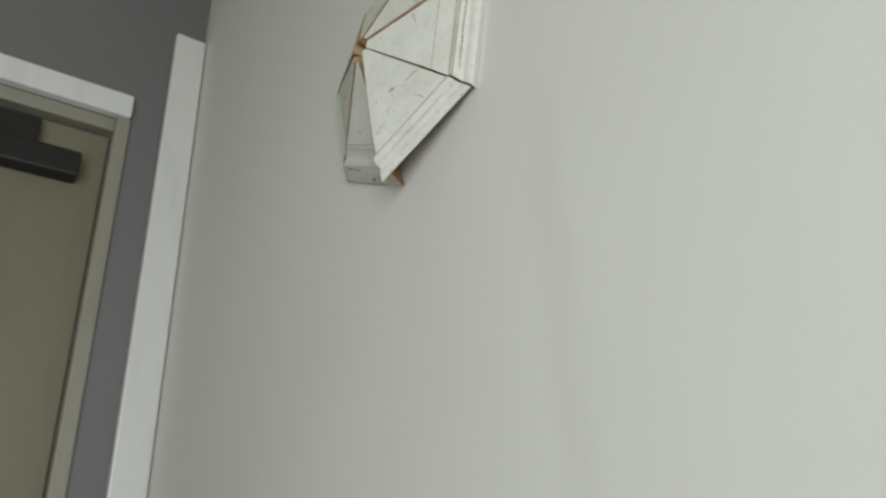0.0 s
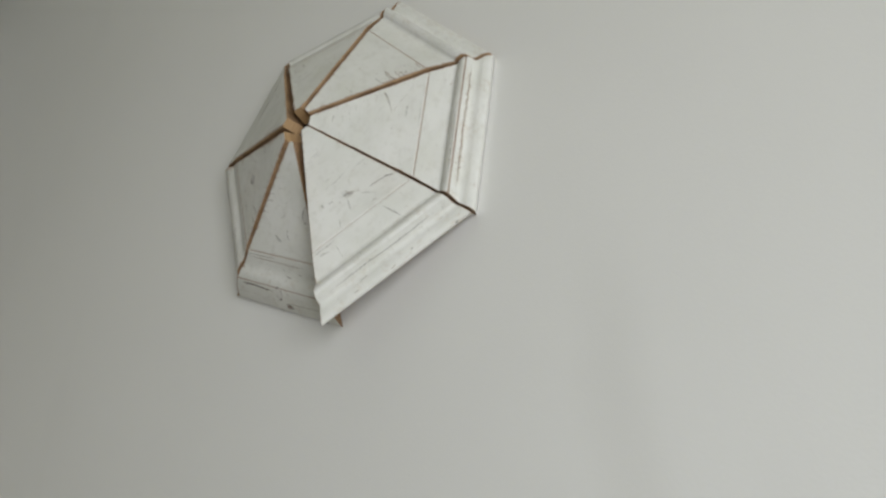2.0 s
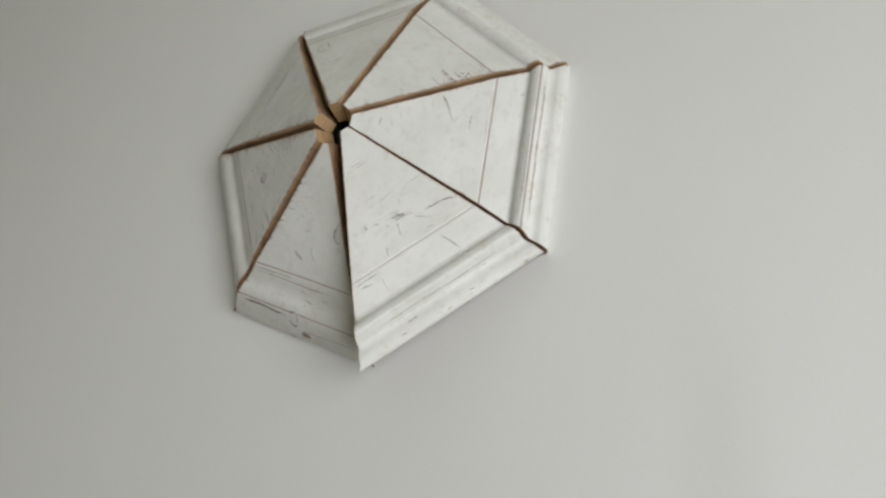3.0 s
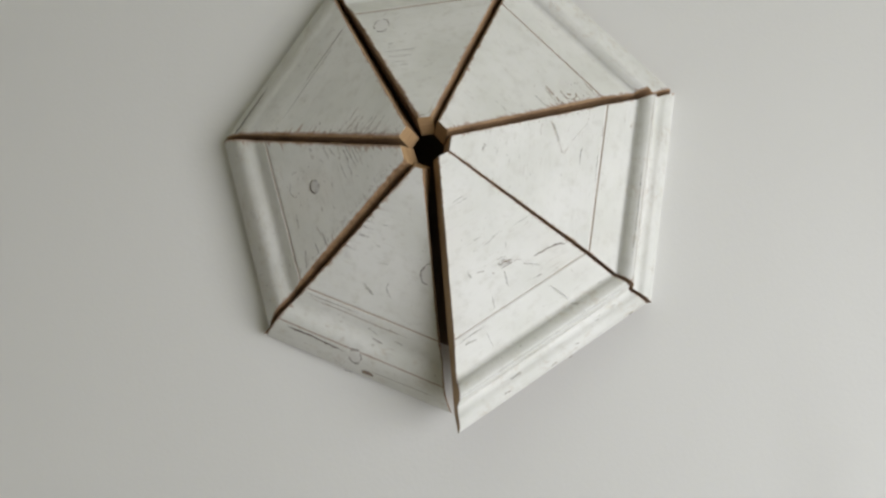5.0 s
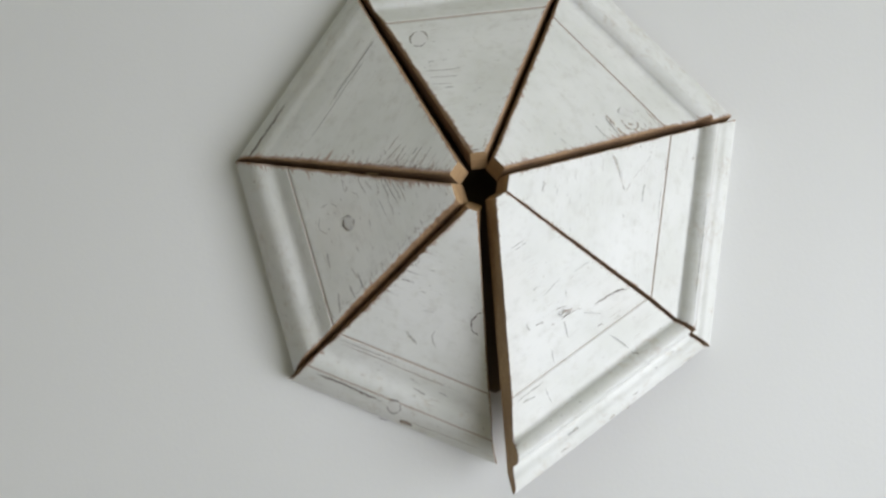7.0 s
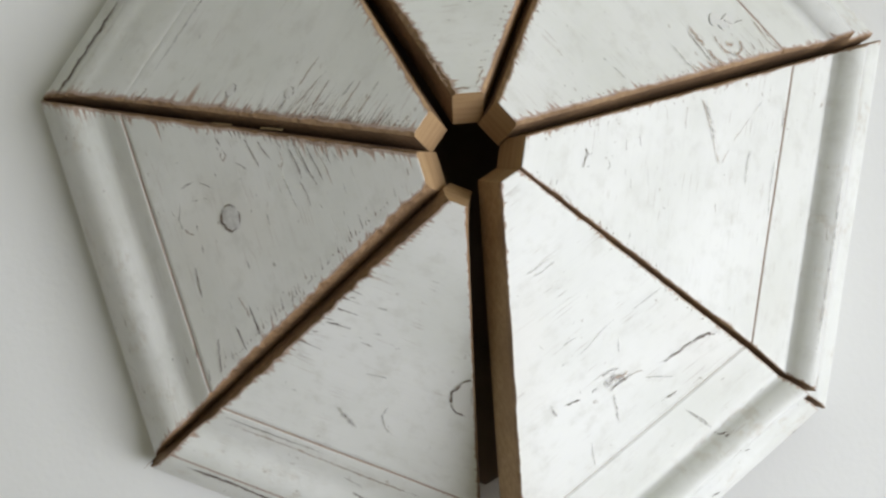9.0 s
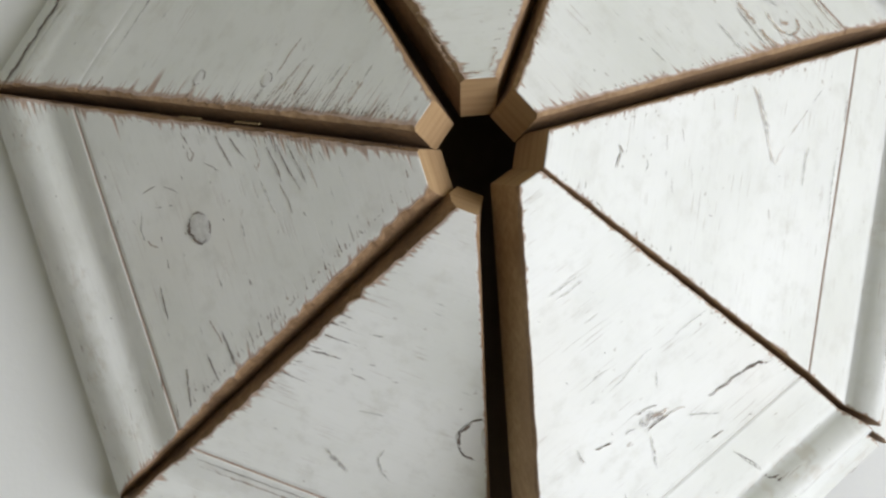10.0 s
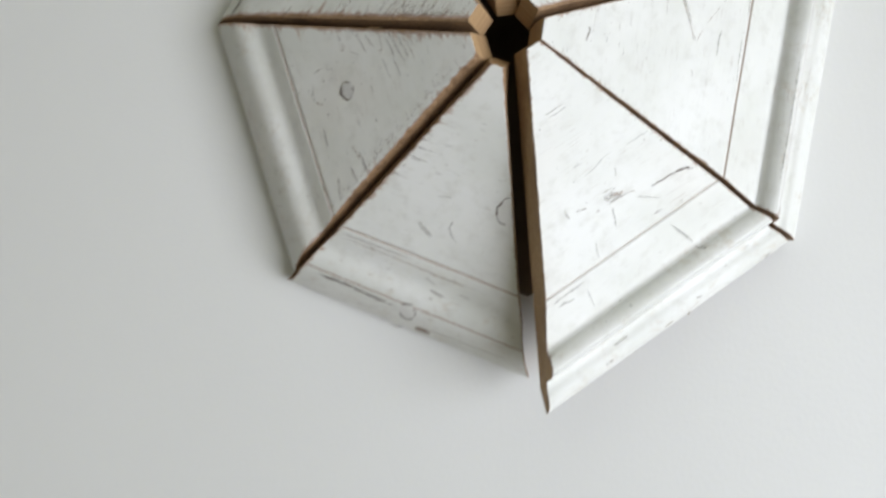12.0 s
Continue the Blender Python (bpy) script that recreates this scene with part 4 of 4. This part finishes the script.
ticks("left", 0.76, 0.93, 18, 0.06, 0.0036, M_STAIN, 30)

# torn white flake and bare wood round the big knot, worn tip of the top board
flaw("top", [(0.100, 0.022), (0.135, 0.040), (0.190, 0.062)], 0.012, M_STAIN)
flaw("top", [(0.100, -0.022), (0.140, -0.042)], 0.008, M_STAIN)
flaw("top", [(0.102, -0.018), (0.103, 0.018)], 0.008, M_STAIN)

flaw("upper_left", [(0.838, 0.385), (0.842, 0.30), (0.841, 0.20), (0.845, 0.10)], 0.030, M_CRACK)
flaw("upper_left", [(0.652, -0.285), (0.650, -0.16), (0.653, -0.05), (0.650, 0.04)], 0.009, M_CRACK)
flaw("upper_left", [(0.640, 0.285), (0.630, 0.262), (0.626, 0.235)], 0.012, M_STAIN)
flaw("upper_left", [(0.636, 0.22), (0.634, 0.10), (0.637, -0.05), (0.635, -0.20)], 0.006, M_SMUDGE)

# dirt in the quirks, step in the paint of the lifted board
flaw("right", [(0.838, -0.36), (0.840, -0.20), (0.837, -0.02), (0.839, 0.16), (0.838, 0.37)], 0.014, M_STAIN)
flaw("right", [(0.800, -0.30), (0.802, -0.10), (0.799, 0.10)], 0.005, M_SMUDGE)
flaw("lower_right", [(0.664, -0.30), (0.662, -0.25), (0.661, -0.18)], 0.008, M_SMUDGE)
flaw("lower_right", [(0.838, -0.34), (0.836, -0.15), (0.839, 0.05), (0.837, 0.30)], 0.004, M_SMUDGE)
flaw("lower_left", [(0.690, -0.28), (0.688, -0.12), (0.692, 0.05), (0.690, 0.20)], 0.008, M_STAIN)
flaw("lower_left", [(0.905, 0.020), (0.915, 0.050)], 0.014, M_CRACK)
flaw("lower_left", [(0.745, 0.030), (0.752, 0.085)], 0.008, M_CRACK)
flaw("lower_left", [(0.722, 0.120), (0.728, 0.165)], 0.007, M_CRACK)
flaw("lower_right", [(0.905, -0.250), (0.908, -0.215)], 0.010, M_CRACK)
flaw("lower_right", [(0.900, 0.080), (0.903, 0.105)], 0.009, M_CRACK)
